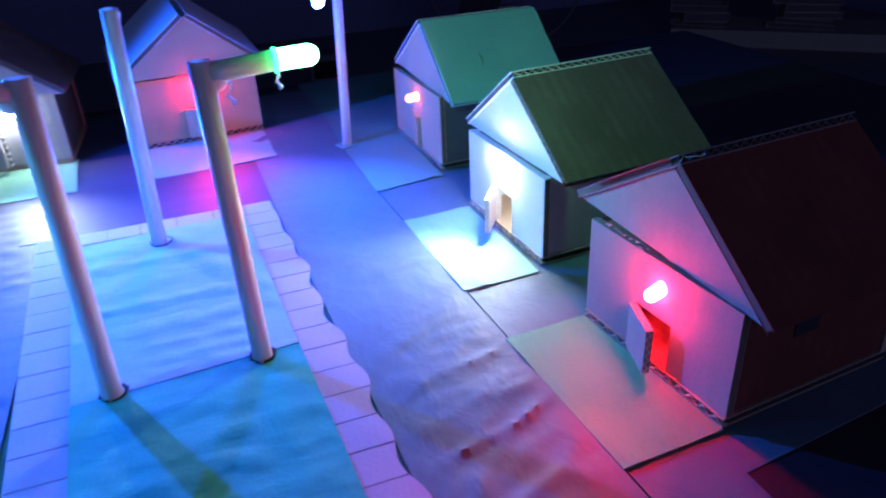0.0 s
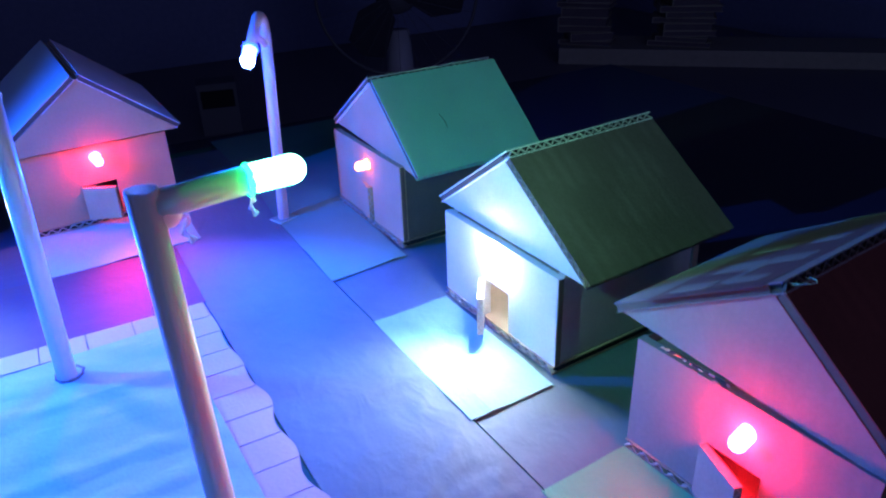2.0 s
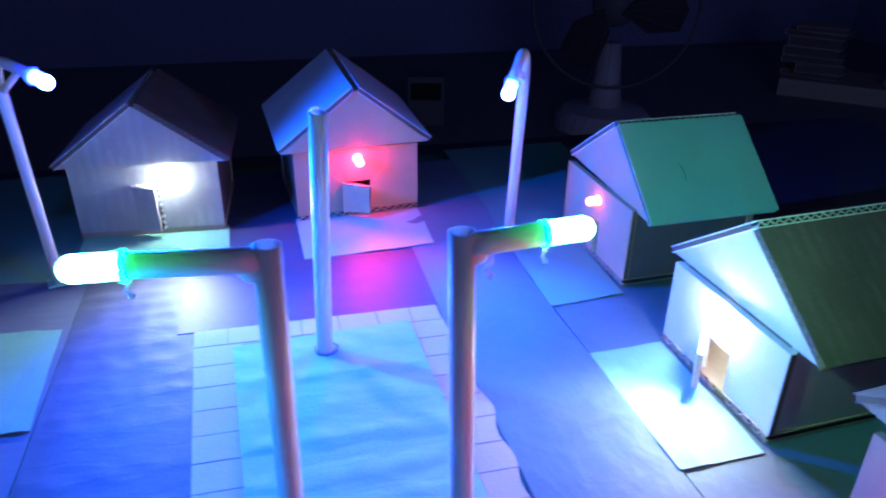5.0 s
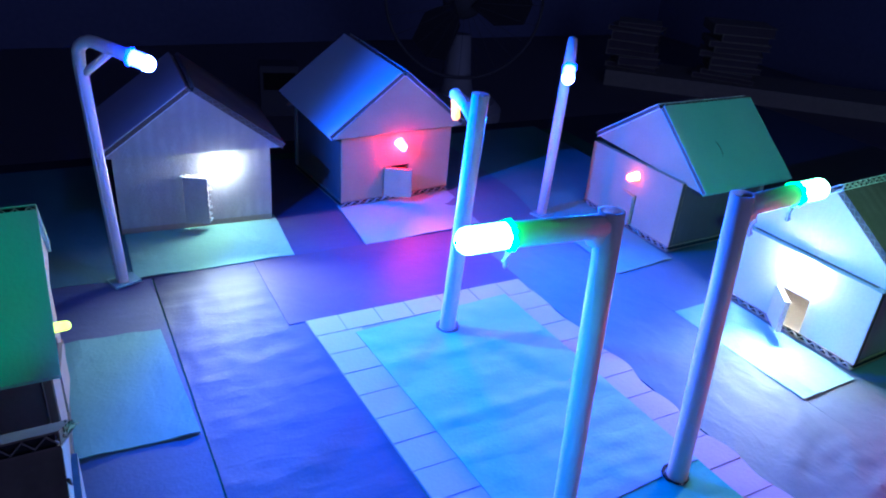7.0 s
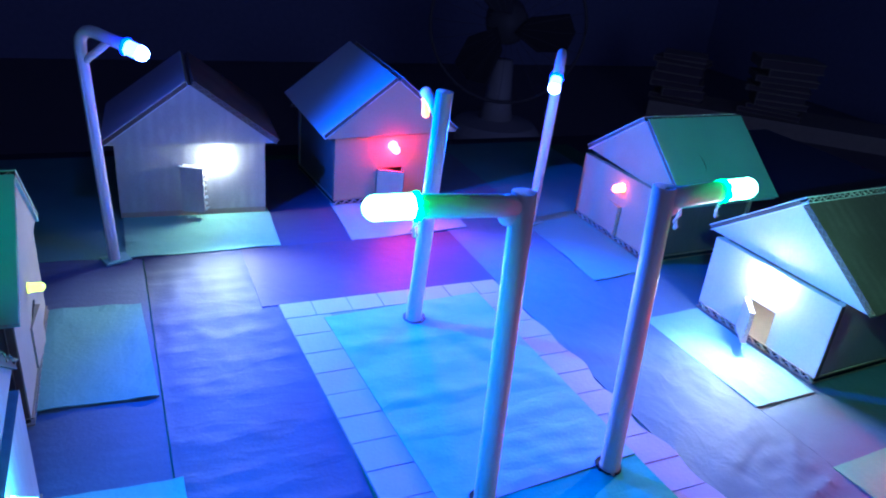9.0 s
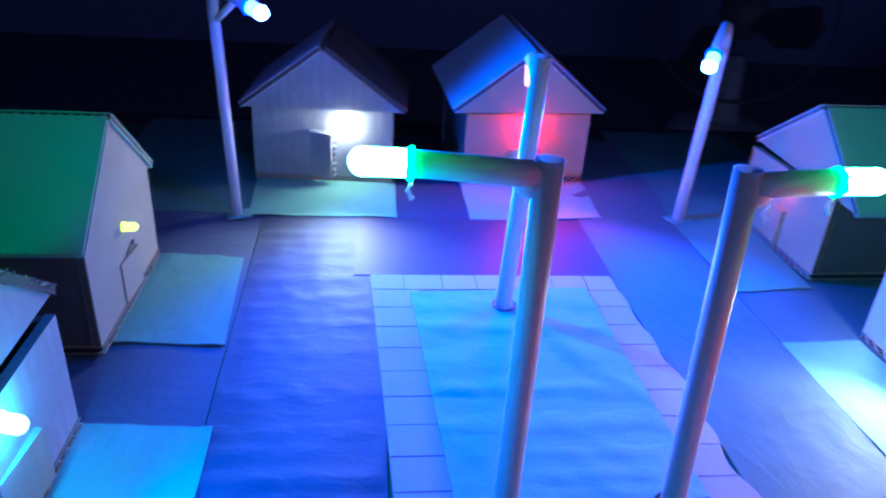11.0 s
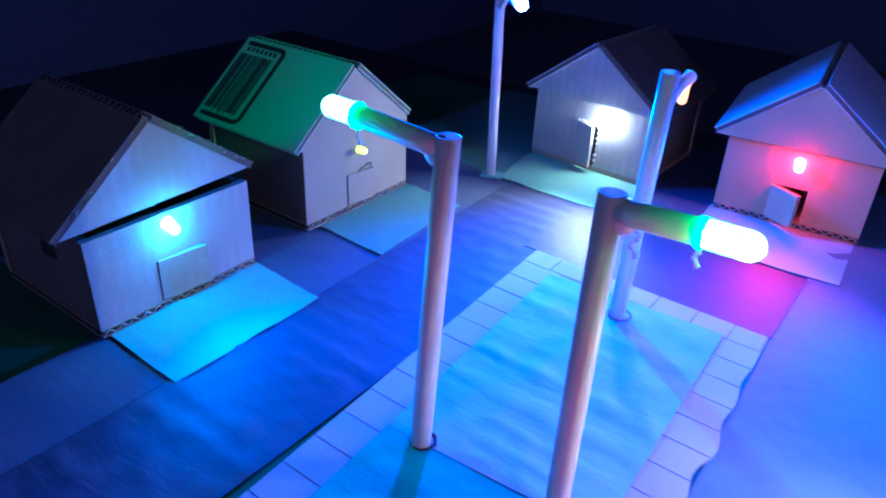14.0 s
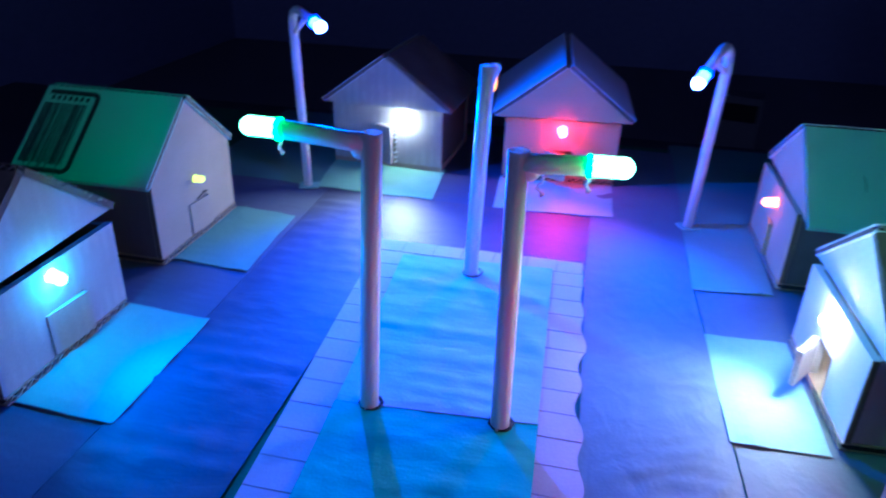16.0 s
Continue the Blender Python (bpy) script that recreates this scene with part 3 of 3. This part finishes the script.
h_white = house("model_house", at(0.1234, -0.0693, -87.3), "cream card model house, brown fluted roof, bright white diode", "cream", ("white", "brown"),
                (-0.0062, 0.0127, 0.0139, 38), (0.0005, 0.0268, "led_white"), roof_shift=0.0015, gap=0.0006, wall_h=0.0320, apex=0.0577, rise=0.8, recess=0.0028, led_way=(0, -1, 0.02), over=-1, side="cream", led_aim=(0.62, -1, -0.45), half=0.0288, g_half=0.0352, depth=0.0585, led_size=(0.0019, 0.0044), led_in=0.0044)
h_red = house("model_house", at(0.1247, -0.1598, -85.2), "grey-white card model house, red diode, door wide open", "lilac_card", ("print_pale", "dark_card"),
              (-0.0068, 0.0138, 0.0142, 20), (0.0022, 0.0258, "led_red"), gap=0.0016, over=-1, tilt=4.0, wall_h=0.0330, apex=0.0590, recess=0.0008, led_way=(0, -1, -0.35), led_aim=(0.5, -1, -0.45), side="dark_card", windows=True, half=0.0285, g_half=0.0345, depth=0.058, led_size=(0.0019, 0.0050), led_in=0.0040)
h_cyan = house("model_house", at(-0.1190, -0.1127, 90.6), "white fluted card model house lit by a cyan diode", "white_card", ("brown", "brown"),
               (-0.0083, 0.0187, 0.0150, 5), (-0.0026, 0.0300, "led_cyan"), gap=0.0034, recess=0.0010, front_flute=False, roof_shift=-0.0024, apex=0.0634, tilt=-1.4, over=1, led_way=(0, -1, -0.3), led_aim=(0, -1, -0.1), windows=True, half=0.0305, depth=0.058)
h_yellow = house("model_house", at(-0.1232, -0.0206, 90), "beige card model house with barcode on its pale green roof", "beige", ("pale_mint", "pale_mint"),
                 (-0.0076, 0.0157, 0.0140, 4), (-0.0005, 0.0267, "led_yellow"), gap=0.0005, recess=-0.0012, led_size=(0.0014, 0.0046), half=0.0311, g_half=0.0322, roof_shift=-0.0028, apex=0.0616, wall_h=0.0345, depth=0.058)
h_grey = house("model_house", at(-0.0668, 0.0806, -2.8), "grey fluted card model house lit by a bright white diode", "grey_card", ("lilac", "brown"),
               (-0.0055, 0.0103, 0.0212, 16), (0.0103, 0.0270, "led_dim_white"), gap=0.0003, roof_shift=0.0005, flute_base=False, recess=-0.0022, wall_h=0.0338, half=0.0310, apex=0.0597, depth=0.058, led_size=(0.0019, 0.0040))
h_back = house("model_house", at(0.0269, 0.0838, 5.2), "pinkish card model house, pale roof, red diode", "pink", ("lilac", "lilac"),
               (-0.0075, 0.0137, 0.0147, 30), (0.0000, 0.0290, "led_red_back"), gap=0.0010, apex=0.0612, rise=5.0, depth=0.056, recess=-0.0022, led_way=(0.12, -1, -0.42), led_aim=(0.1, -1, -0.42), g_half=0.0340)

# torn pale rim round the door of the grey house
rim = random.Random(5)
for k in range(16):
    f = k / 15
    x, z = (-0.0055 + 0.0103 * min(1, f * 2), 0.0238) if f < 0.5 else (0.0048, 0.0238 - 0.021 * (f - 0.5) * 2 + 0.0004)
    q = rim.uniform(0.0005, 0.0011)
    bm = bmesh.new()
    prism(bm, [(-q, -q * 0.5), (q, -q * 0.7), (q * 0.8, q * 0.6), (-q * 0.6, q * 0.4)], 0.0004, pose(x, -0.0002, z, rim.uniform(-25, 25), rim.uniform(-60, 60), rim.uniform(-20, 20)) @ UP)
    part("torn_sliver", bm, "white", h_grey)

# ---- street lamps ----
def pole_hole(x, y, parent, material="dark", r=0.0038):
    bm = bmesh.new()
    n = 26
    ring = [[bm.verts.new((x + q * (1 + 0.20 * noise.noise(Vector((k * 0.7, q * 900, x * 100)))) * math.cos(2 * math.pi * k / n),
                           y + q * math.sin(2 * math.pi * k / n), z)) for k in range(n)]
            for q, z in ((r, 0.0011), (r * 0.99, 0.0019), (r * 0.80, 0.0018), (0.0024, 0.0012))]
    for a, b in zip(ring, ring[1:]):
        for k in range(n):
            bm.faces.new((a[k], a[(k + 1) % n], b[(k + 1) % n], b[k]))
    part("torn_ring", bm, material, parent, "torn paper ring round the pole's foot")


def glue_strand(parent, top, length, sway):
    bm = bmesh.new()
    pts = [Vector(top) + Vector((sway * math.sin(k * 1.3), sway * 0.5 * math.cos(k), -length * k / 7)) for k in range(8)]
    tube(bm, pts, [0.0007, 0.0003, 0.0006, 0.00025, 0.0006, 0.0003, 0.00075, 0.0003], 7)
    part("glue_strand", bm, "glue", parent, "clear glue strand", smooth=True)


def arm_lamp(base, top, arm_end, tip, led, aim, label):
    lamp = thing("street_lamp", pose(*base), label, "street lamp", "street lamps in the park")
    o = Vector(base)
    b, t, e, p = (Vector(v) - o for v in (base, top, arm_end, tip))
    bm = bmesh.new()
    tube(bm, [b, b.lerp(t, 0.5), t], 0.00285, 20, 0.0023)
    part("pole", bm, "straw", lamp, smooth=True)
    d = (e - t).normalized()
    s = t + Vector((0, 0, -0.0031))
    bm = bmesh.new()
    tube(bm, [s + d * 0.0018, s + d * 0.006, e + Vector((0, 0, -0.0024))], 0.0026, 18, 0.0021)
    part("arm", bm, "straw", lamp, smooth=True)
    bm = bmesh.new()
    bmesh.ops.create_uvsphere(bm, u_segments=12, v_segments=8, radius=0.0026, matrix=Matrix.Translation(s + d * 0.0032 + Vector((0, 0, -0.0018))) @ Matrix.Diagonal((1.1, 0.8, 1.2, 1)))
    part("glue_joint", bm, "straw", lamp, smooth=True)
    end = e + Vector((0, 0, -0.0024))
    diode(lamp, end - d * 0.0006, p - e, 0.0027, (p - e).length + 0.0006, led, aim=aim, barrel="green_barrel")
    glue_strand(lamp, end + Vector((0, 0, -0.0026)), 0.0048, 0.0004)
    if d.x > 0:
        glue_strand(lamp, s + d * 0.006 + Vector((0, 0, -0.003)), 0.006, 0.0008)
    pole_hole(0.0003, 0.001, lamp)
    return lamp


arm_lamp((0.0261, -0.1132, 0), (0.0250, -0.1092, 0.0862), (0.0429, -0.1100, 0.0867), (0.0537, -0.1100, 0.0870), "led_pale_green", (1, 0.25, -0.05), "beige tube street lamp with a lit green diode")
arm_lamp((-0.0146, -0.1140, 0), (-0.0137, -0.1090, 0.0872), (-0.0394, -0.1098, 0.0884), (-0.0507, -0.1093, 0.0884), "led_green", (-1, 0.42, 0.02), "beige tube street lamp, lit green diode on a long arm")

lamp = thing("street_lamp", pose(0.0000, -0.0228, 0), "white tube street lamp with an unlit-looking orange diode", "street lamp", "street lamps in the park")
bm = bmesh.new()
tube(bm, [(0, 0, 0), (0.0015, -0.0012, 0.044), (0.0030, -0.0024, 0.0880)], 0.0028, 20, 0.0023)
part("pole", bm, "white_straw", lamp, smooth=True)
bm = bmesh.new()
tube(bm, [(0.0029, 0.0005, 0.0790), (0.0031, 0.007, 0.0822), (0.0034, 0.0145, 0.0835)], 0.0020, 14, 0.0016)
part("arm", bm, "white_straw", lamp, smooth=True)
diode(lamp, (0.0031, 0.0130, 0.0817), (0, -0.15, -1), 0.0014, 0.0066, "led_amber")
pole_hole(0.0008, 0.0008, lamp, "clear_ring", 0.0043)



def bent_lamp(base, top, led, light, label):
    """A narrow bent tube with a brace under its arm and a blue diode at the end."""
    o = Vector((*base, ground_z(*base)))
    lamp = thing("street_lamp", Matrix.Translation(o), label, "street lamp", "blue street lamps at the corners")
    t, e = Vector(top) - o, Vector(led) - o
    d = e - t
    flat = Vector((d.x, d.y, 0)).normalized()
    low = Vector((t.x, t.y, t.z - 0.007))
    bend = [low.lerp(Vector((0, 0, 0)), 1 - k) for k in (0.0, 0.35, 0.7, 1.0)]
    r = 0.0050
    arc = [low + flat * (r - r * math.cos(a)) + Vector((0, 0, r * math.sin(a) + 0.002)) for a in (0.3, 0.7, 1.1, 1.5, 1.85)]
    way = (e - arc[-1]).normalized()
    end = e - way * 0.004
    bm = bmesh.new()
    tube(bm, bend + arc + [end], 0.0021, 14, 0.0017)
    part("pole", bm, "white_straw", lamp, smooth=True)
    side = flat.cross(Vector((0, 0, 1))) * 0.0019
    bm = bmesh.new()
    for s in (-1, 1):
        tube(bm, [p + side * s * 1.08 for p in bend], 0.00035, 6)
    part("seam", bm, "white_straw", lamp, smooth=True)
    bm = bmesh.new()
    tube(bm, [low + Vector((0, 0, -0.004)) + flat * 0.001, arc[-1].lerp(end, 0.55)], 0.0013, 10)
    part("brace", bm, "white_straw", lamp, smooth=True)
    diode(lamp, end, way, 0.0026, 0.0092, light, barrel="blue_barrel")
    bm = bmesh.new()
    box(bm, -0.0045, 0.0055, -0.004, 0.004, 0.0002, 0.0009, pose(0, 0, 0, 0, 0, 20))
    part("foot_tab", bm, "mat", lamp)
    return lamp


bent_lamp((-0.1012, 0.0497), (-0.1046, 0.0512, 0.0910), (-0.0872, 0.0388, 0.0865), "led_blue_flat", "white bent tube street lamp with a lit blue diode, braced arm")
bent_lamp((0.0929, 0.0524), (0.0963, 0.0533, 0.0866), (0.0845, 0.0371, 0.0754), "led_blue", "white bent tube street lamp with a lit blue diode, drooping arm")


# ---- prints on the reused card ----
def on_panel(h, name, material, shapes, lift=0.00015):
    """Flat printed shapes on a left roof panel: (from ridge, to, from the front, to), fractions of the panel."""
    panel, pm, run = PANELS[h]
    d = 0.0582
    for a, b, c, e in shapes:
        bm = bmesh.new()
        box(bm, a * run, b * run, 0.002 - e * d, 0.002 - c * d, CARD - 0.0001, CARD + lift, pm)
        part(name, bm, material, panel)


def open_frame(h, a, b, c, w, r):
    """A printed black line with two rounded corners that runs off the back of the panel."""
    panel, pm, run = PANELS[h]
    x0, x1, y0, y1 = a * run, b * run, -0.0566, 0.002 - c * 0.0562
    rings = []
    for off in (0, w):
        pts = [(x1 - off, y0)]
        for cx, cy, k in ((x1 - r, y1 - r, 0), (x0 + r, y1 - r, 1)):
            for j in range(7):
                g = math.pi / 2 * (k + j / 6)
                pts.append((cx + (r - off) * math.cos(g), cy + (r - off) * math.sin(g)))
        rings.append(pts + [(x0 + off, y0)])
    bm = bmesh.new()
    for (ax, ay), (bx, by), (cx, cy), (dx, dy) in zip(rings[0], rings[0][1:], rings[1][1:], rings[1]):
        prism(bm, [(ax, ay), (bx, by), (cx, cy), (dx, dy)], 0.00022, pm @ pose(0, 0, CARD - 0.00005))
    part("printed_frame", bm, "black", panel, "black printed frame with rounded corners")


open_frame(h_yellow, 0.05, 0.955, 0.620, 0.0021, 0.0038)
bars = random.Random(4)
shapes, c = [], 0.680
while c < 1.02:
    w = bars.choice((0.004, 0.004, 0.007, 0.011))
    shapes.append((0.20, 0.86 if bars.random() > 0.15 else 0.90, c, c + w))
    c += w + bars.choice((0.004, 0.006, 0.010))
on_panel(h_yellow, "printed_bar", "black", shapes)
on_panel(h_yellow, "printed_mark", "black", [(0.115, 0.165, 0.680 + 0.046 * k, 0.704 + 0.046 * k) for k in range(7)])
on_panel(h_red, "printed_panel", "print_dark", [(0.02, 0.72, 0.0, 0.97)], 0.0001)
on_panel(h_red, "printed_mark", "print_pale", [(0.40, 0.64, 0.06, 0.16), (0.12, 0.32, 0.10, 0.17), (0.36, 0.60, 0.30, 0.42), (0.10, 0.34, 0.34, 0.44), (0.30, 0.36, 0.12, 0.40), (0.40, 0.62, 0.58, 0.66), (0.12, 0.30, 0.62, 0.70)], 0.0002)

# a pen scratch on the roof of the house with the orange diode
panel, pm, run = RIGHT_PANELS[h_orange]
bm = bmesh.new()
tube(bm, [pm @ Vector((run * (0.46 + 0.035 * k), 0.0215 + 0.0009 * math.sin(k * 0.6), CARD)) for k in range(6)], [0.00005, 0.00013, 0.00016, 0.00014, 0.0001, 0.00004], 5)
part("scratch", bm, "dark", panel, "short dark pen scratch")

# torn slivers of card along the gap under the gable of the red-lit house
slivers = random.Random(11)
for k in range(9):
    bm = bmesh.new()
    x = -0.022 + 0.0021 * k + slivers.uniform(-0.0007, 0.0007)
    z = 0.0341 + slivers.uniform(-0.0004, 0.0003)
    q = slivers.uniform(0.0007, 0.0019)
    prism(bm, [(0, 0), (q, 0.0003), (q * 1.4, 0.0007), (q * 0.5, 0.0008)], 0.0004, pose(x, -0.0001, z, slivers.uniform(-20, 20), slivers.uniform(-30, 30), slivers.uniform(-25, 25)) @ UP)
    part("torn_sliver", bm, "liner", h_red)

# frayed paper along the front edge of the cyan-lit house's roof
fray = random.Random(21)
for panel, pm, run in (PANELS[h_cyan], RIGHT_PANELS[h_cyan]):
    front_y = 0.0 if panel is PANELS[h_cyan][0] else -0.0002
    for k in range(18):
        bm = bmesh.new()
        q = fray.uniform(0.0003, 0.0016)
        x = run * fray.uniform(0.03, 0.96)
        prism(bm, [(0, 0), (q, 0.0002), (q * 1.5, 0.0006), (q * 0.6, 0.0008)], 0.00025,
              pm @ pose(x, front_y, fray.uniform(0.0002, CARD - 0.0002), fray.uniform(-40, 40), fray.uniform(-30, 30), fray.uniform(-40, 40)) @ UP)
        part("torn_sliver", bm, fray.choice(("edge", "edge", "liner", "flute_pale")), panel)

# torn slits over the door of the house with the yellow diode
for x, z, q in ((0.0006, 0.0172, 0.0022), (0.0042, 0.0180, 0.0026), (0.0068, 0.0176, 0.0012)):
    bm = bmesh.new()
    prism(bm, [(-q, -0.0003), (q * 0.3, -0.0001), (q, 0.0003), (q * 0.4, 0.0008), (-q * 0.5, 0.0003)], 0.0002, pose(x, -0.0001, z, 0, -8, 0) @ UP)
    part("torn_slit", bm, "dark", h_yellow)

# a thin loose cable at the ridge of the red-lit house
bm = bmesh.new()
tube(bm, [(0.1262 + 0.0022 * (1 - math.cos(k * 0.45)), -0.1632 - 0.0035 * math.sin(k * 0.45), 0.0625 + 0.0012 * math.sin(k * 0.45)) for k in range(8)], 0.00006, 6)
tagged(part("loose_cable", bm, "cable", smooth=True), "thin white cable looped at the roof ridge", "cable")

# ---- table under the model and what stands in the dark behind ----
stool = thing("low_table", pose(0, -0.05, FLOOR), "dark low table that carries the model board", "table")
bm = bmesh.new()
box(bm, -0.42, 0.42, -0.33, 0.26, 0.425, -FLOOR - 0.0062)
part("tabletop", bm, "table", stool)
for x in (-0.38, 0.38):
    for y in (-0.29, 0.22):
        bm = bmesh.new()
        tube(bm, [(x, y, 0), (x, y, 0.425)], 0.022, 12)
        part("leg", bm, "table", stool, smooth=True)

fan = thing("table_fan", pose(0.90, 1.58, FLOOR, 0, 0, -26), "white table fan with a wire guard standing on the floor", "fan")
bm = bmesh.new()
tube(bm, [(0, 0, 0), (0, 0, 0.028), (0, 0, 0.05), (0, 0, 0.062)], [0.135, 0.135, 0.115, 0.05], 28)
part("base", bm, "fan", fan, smooth=False)
bm = bmesh.new()
tube(bm, [(0, 0, 0.05), (0, 0, 0.13), (0, 0, 0.23)], [0.052, 0.038, 0.030], 16)
part("post", bm, "fan", fan, smooth=True)
bm = bmesh.new()
tube(bm, [(0, 0.14, 0.33), (0, 0.10, 0.33), (0, 0.0, 0.33), (0, -0.03, 0.33)], [0.04, 0.06, 0.06, 0.05], 18)
part("motor_housing", bm, "case", fan, smooth=True)
guard = part("guard", tube(bmesh.new(), [(0.21 * math.cos(2 * math.pi * k / 40), -0.05, 0.33 + 0.21 * math.sin(2 * math.pi * k / 40)) for k in range(41)], 0.0045, 8), "case", fan, smooth=True)
for k in range(24):
    a = 2 * math.pi * k / 24
    c, q = math.cos(a), math.sin(a)
    part("guard_wire", tube(bmesh.new(), [(0.04 * c, -0.09, 0.33 + 0.04 * q), (0.15 * c, -0.085, 0.33 + 0.15 * q), (0.21 * c, -0.05, 0.33 + 0.21 * q)], 0.0007, 5), "case", guard)
for k in range(3):
    bm = bmesh.new()
    prism(bm, [(0.02, -0.02), (0.09, -0.07), (0.17, -0.06), (0.185, 0.0), (0.16, 0.05), (0.06, 0.03)], 0.003, pose(0, -0.04, 0.33, 90) @ pose(0, 0, 0, 18, 0, 120 * k))
    part("blade", bm, "table", fan)

plank = thing("low_shelf", pose(1.615, 1.78, FLOOR, 0, 0, -42), "low pale plank shelf on the floor carrying books", "shelf")
bm = bmesh.new()
box(bm, 0, 1.1, 0, 0.24, 0.037, 0.055)
part("board", bm, "book", plank)
bm = bmesh.new()
box(bm, 0.0, 1.1, 0.006, 0.022, 0.0, 0.037)
part("front_strip", bm, "book", plank)
for x in (0.02, 0.54, 1.06):
    bm = bmesh.new()
    box(bm, x, x + 0.02, 0.022, 0.234, 0.0, 0.037)
    part("foot", bm, "book", plank)


def stack(x, y, turn, n, w, label):
    st = random.Random(int(x * 100))
    z = FLOOR + 0.0555
    for k in range(n):
        t = st.uniform(0.016, 0.034)
        book = thing("book", pose(x + st.uniform(-0.01, 0.01), y + st.uniform(-0.01, 0.01), z, 0, 0, turn + st.uniform(-14, 14)), label, "book", "stacked books")
        a, b = w * st.uniform(0.7, 1.0), w * st.uniform(0.6, 0.75)
        bm = bmesh.new()
        box(bm, -a / 2, a / 2, -b / 2, b / 2, 0.0, 0.002)
        box(bm, -a / 2, a / 2, -b / 2, b / 2, t - 0.002, t)
        box(bm, -a / 2, -a / 2 + 0.003, -b / 2, b / 2, 0.002, t - 0.002)
        part("cover", bm, "book", book)
        bm = bmesh.new()
        box(bm, -a / 2 + 0.003, a / 2 - 0.004, -b / 2 + 0.004, b / 2 - 0.004, 0.002, t - 0.002)
        part("page_block", bm, "print_pale", book)
        z += t


stack(1.76, 1.81, -42, 7, 0.19, "pale worn book in a stack on the plank")
stack(2.01, 1.59, -42, 9, 0.22, "pale book in a tall stack on the plank")

case = thing("small_case", pose(0.42, 1.72, FLOOR, 0, 0, -12), "small pale case with a dark panel, on the floor", "case")
bm = bmesh.new()
box(bm, -0.05, 0.05, -0.04, 0.04, 0, 0.135)
part("body", bm, "case", case)
bm = bmesh.new()
box(bm, -0.042, 0.042, -0.0425, -0.0402, 0.072, 0.118)
part("dark_panel", bm, "dark", case)

# ---- the pavers round the park, each a piece of its own ----
def paver(pts):
    bm = bmesh.new()
    prism(bm, pts, 0.00022, Matrix.Translation((0, 0, 0.00058 + random.uniform(0, 0.00012))))
    part("paver", bm, "paver", pave)


G = 0.00022
right = [-0.0105] + [-0.0218 - 0.0116 * k for k in range(24)]
for a, b in zip(right, right[1:]):
    edge = [(wavy(a - G + (b - a + 2 * G) * i / 5), a - G + (b - a + 2 * G) * i / 5) for i in range(6)]
    paver([(0.0310 - 0.04 * a, a - G)] + edge + [(0.0310 - 0.04 * b, b + G)])
lefts = [-0.0105] + [-0.0225 - 0.0119 * k for k in range(24)]
for a, b in zip(lefts, lefts[1:]):
    paver([(left_edge(a), a - G), (left_edge(b), b + G), (-0.0290 + 0.055 * -b, b + G), (-0.0290 + 0.055 * -a, a - G)])
tops = [-0.0455, -0.0335, -0.0195, -0.0070, 0.0070, 0.0215, 0.0345, 0.0455]
for a, b in zip(tops, tops[1:]):
    paver([(a + G, 0.0), (b - G, 0.0), (b - G, -0.0105 + G), (a + G, -0.0105 + G)])
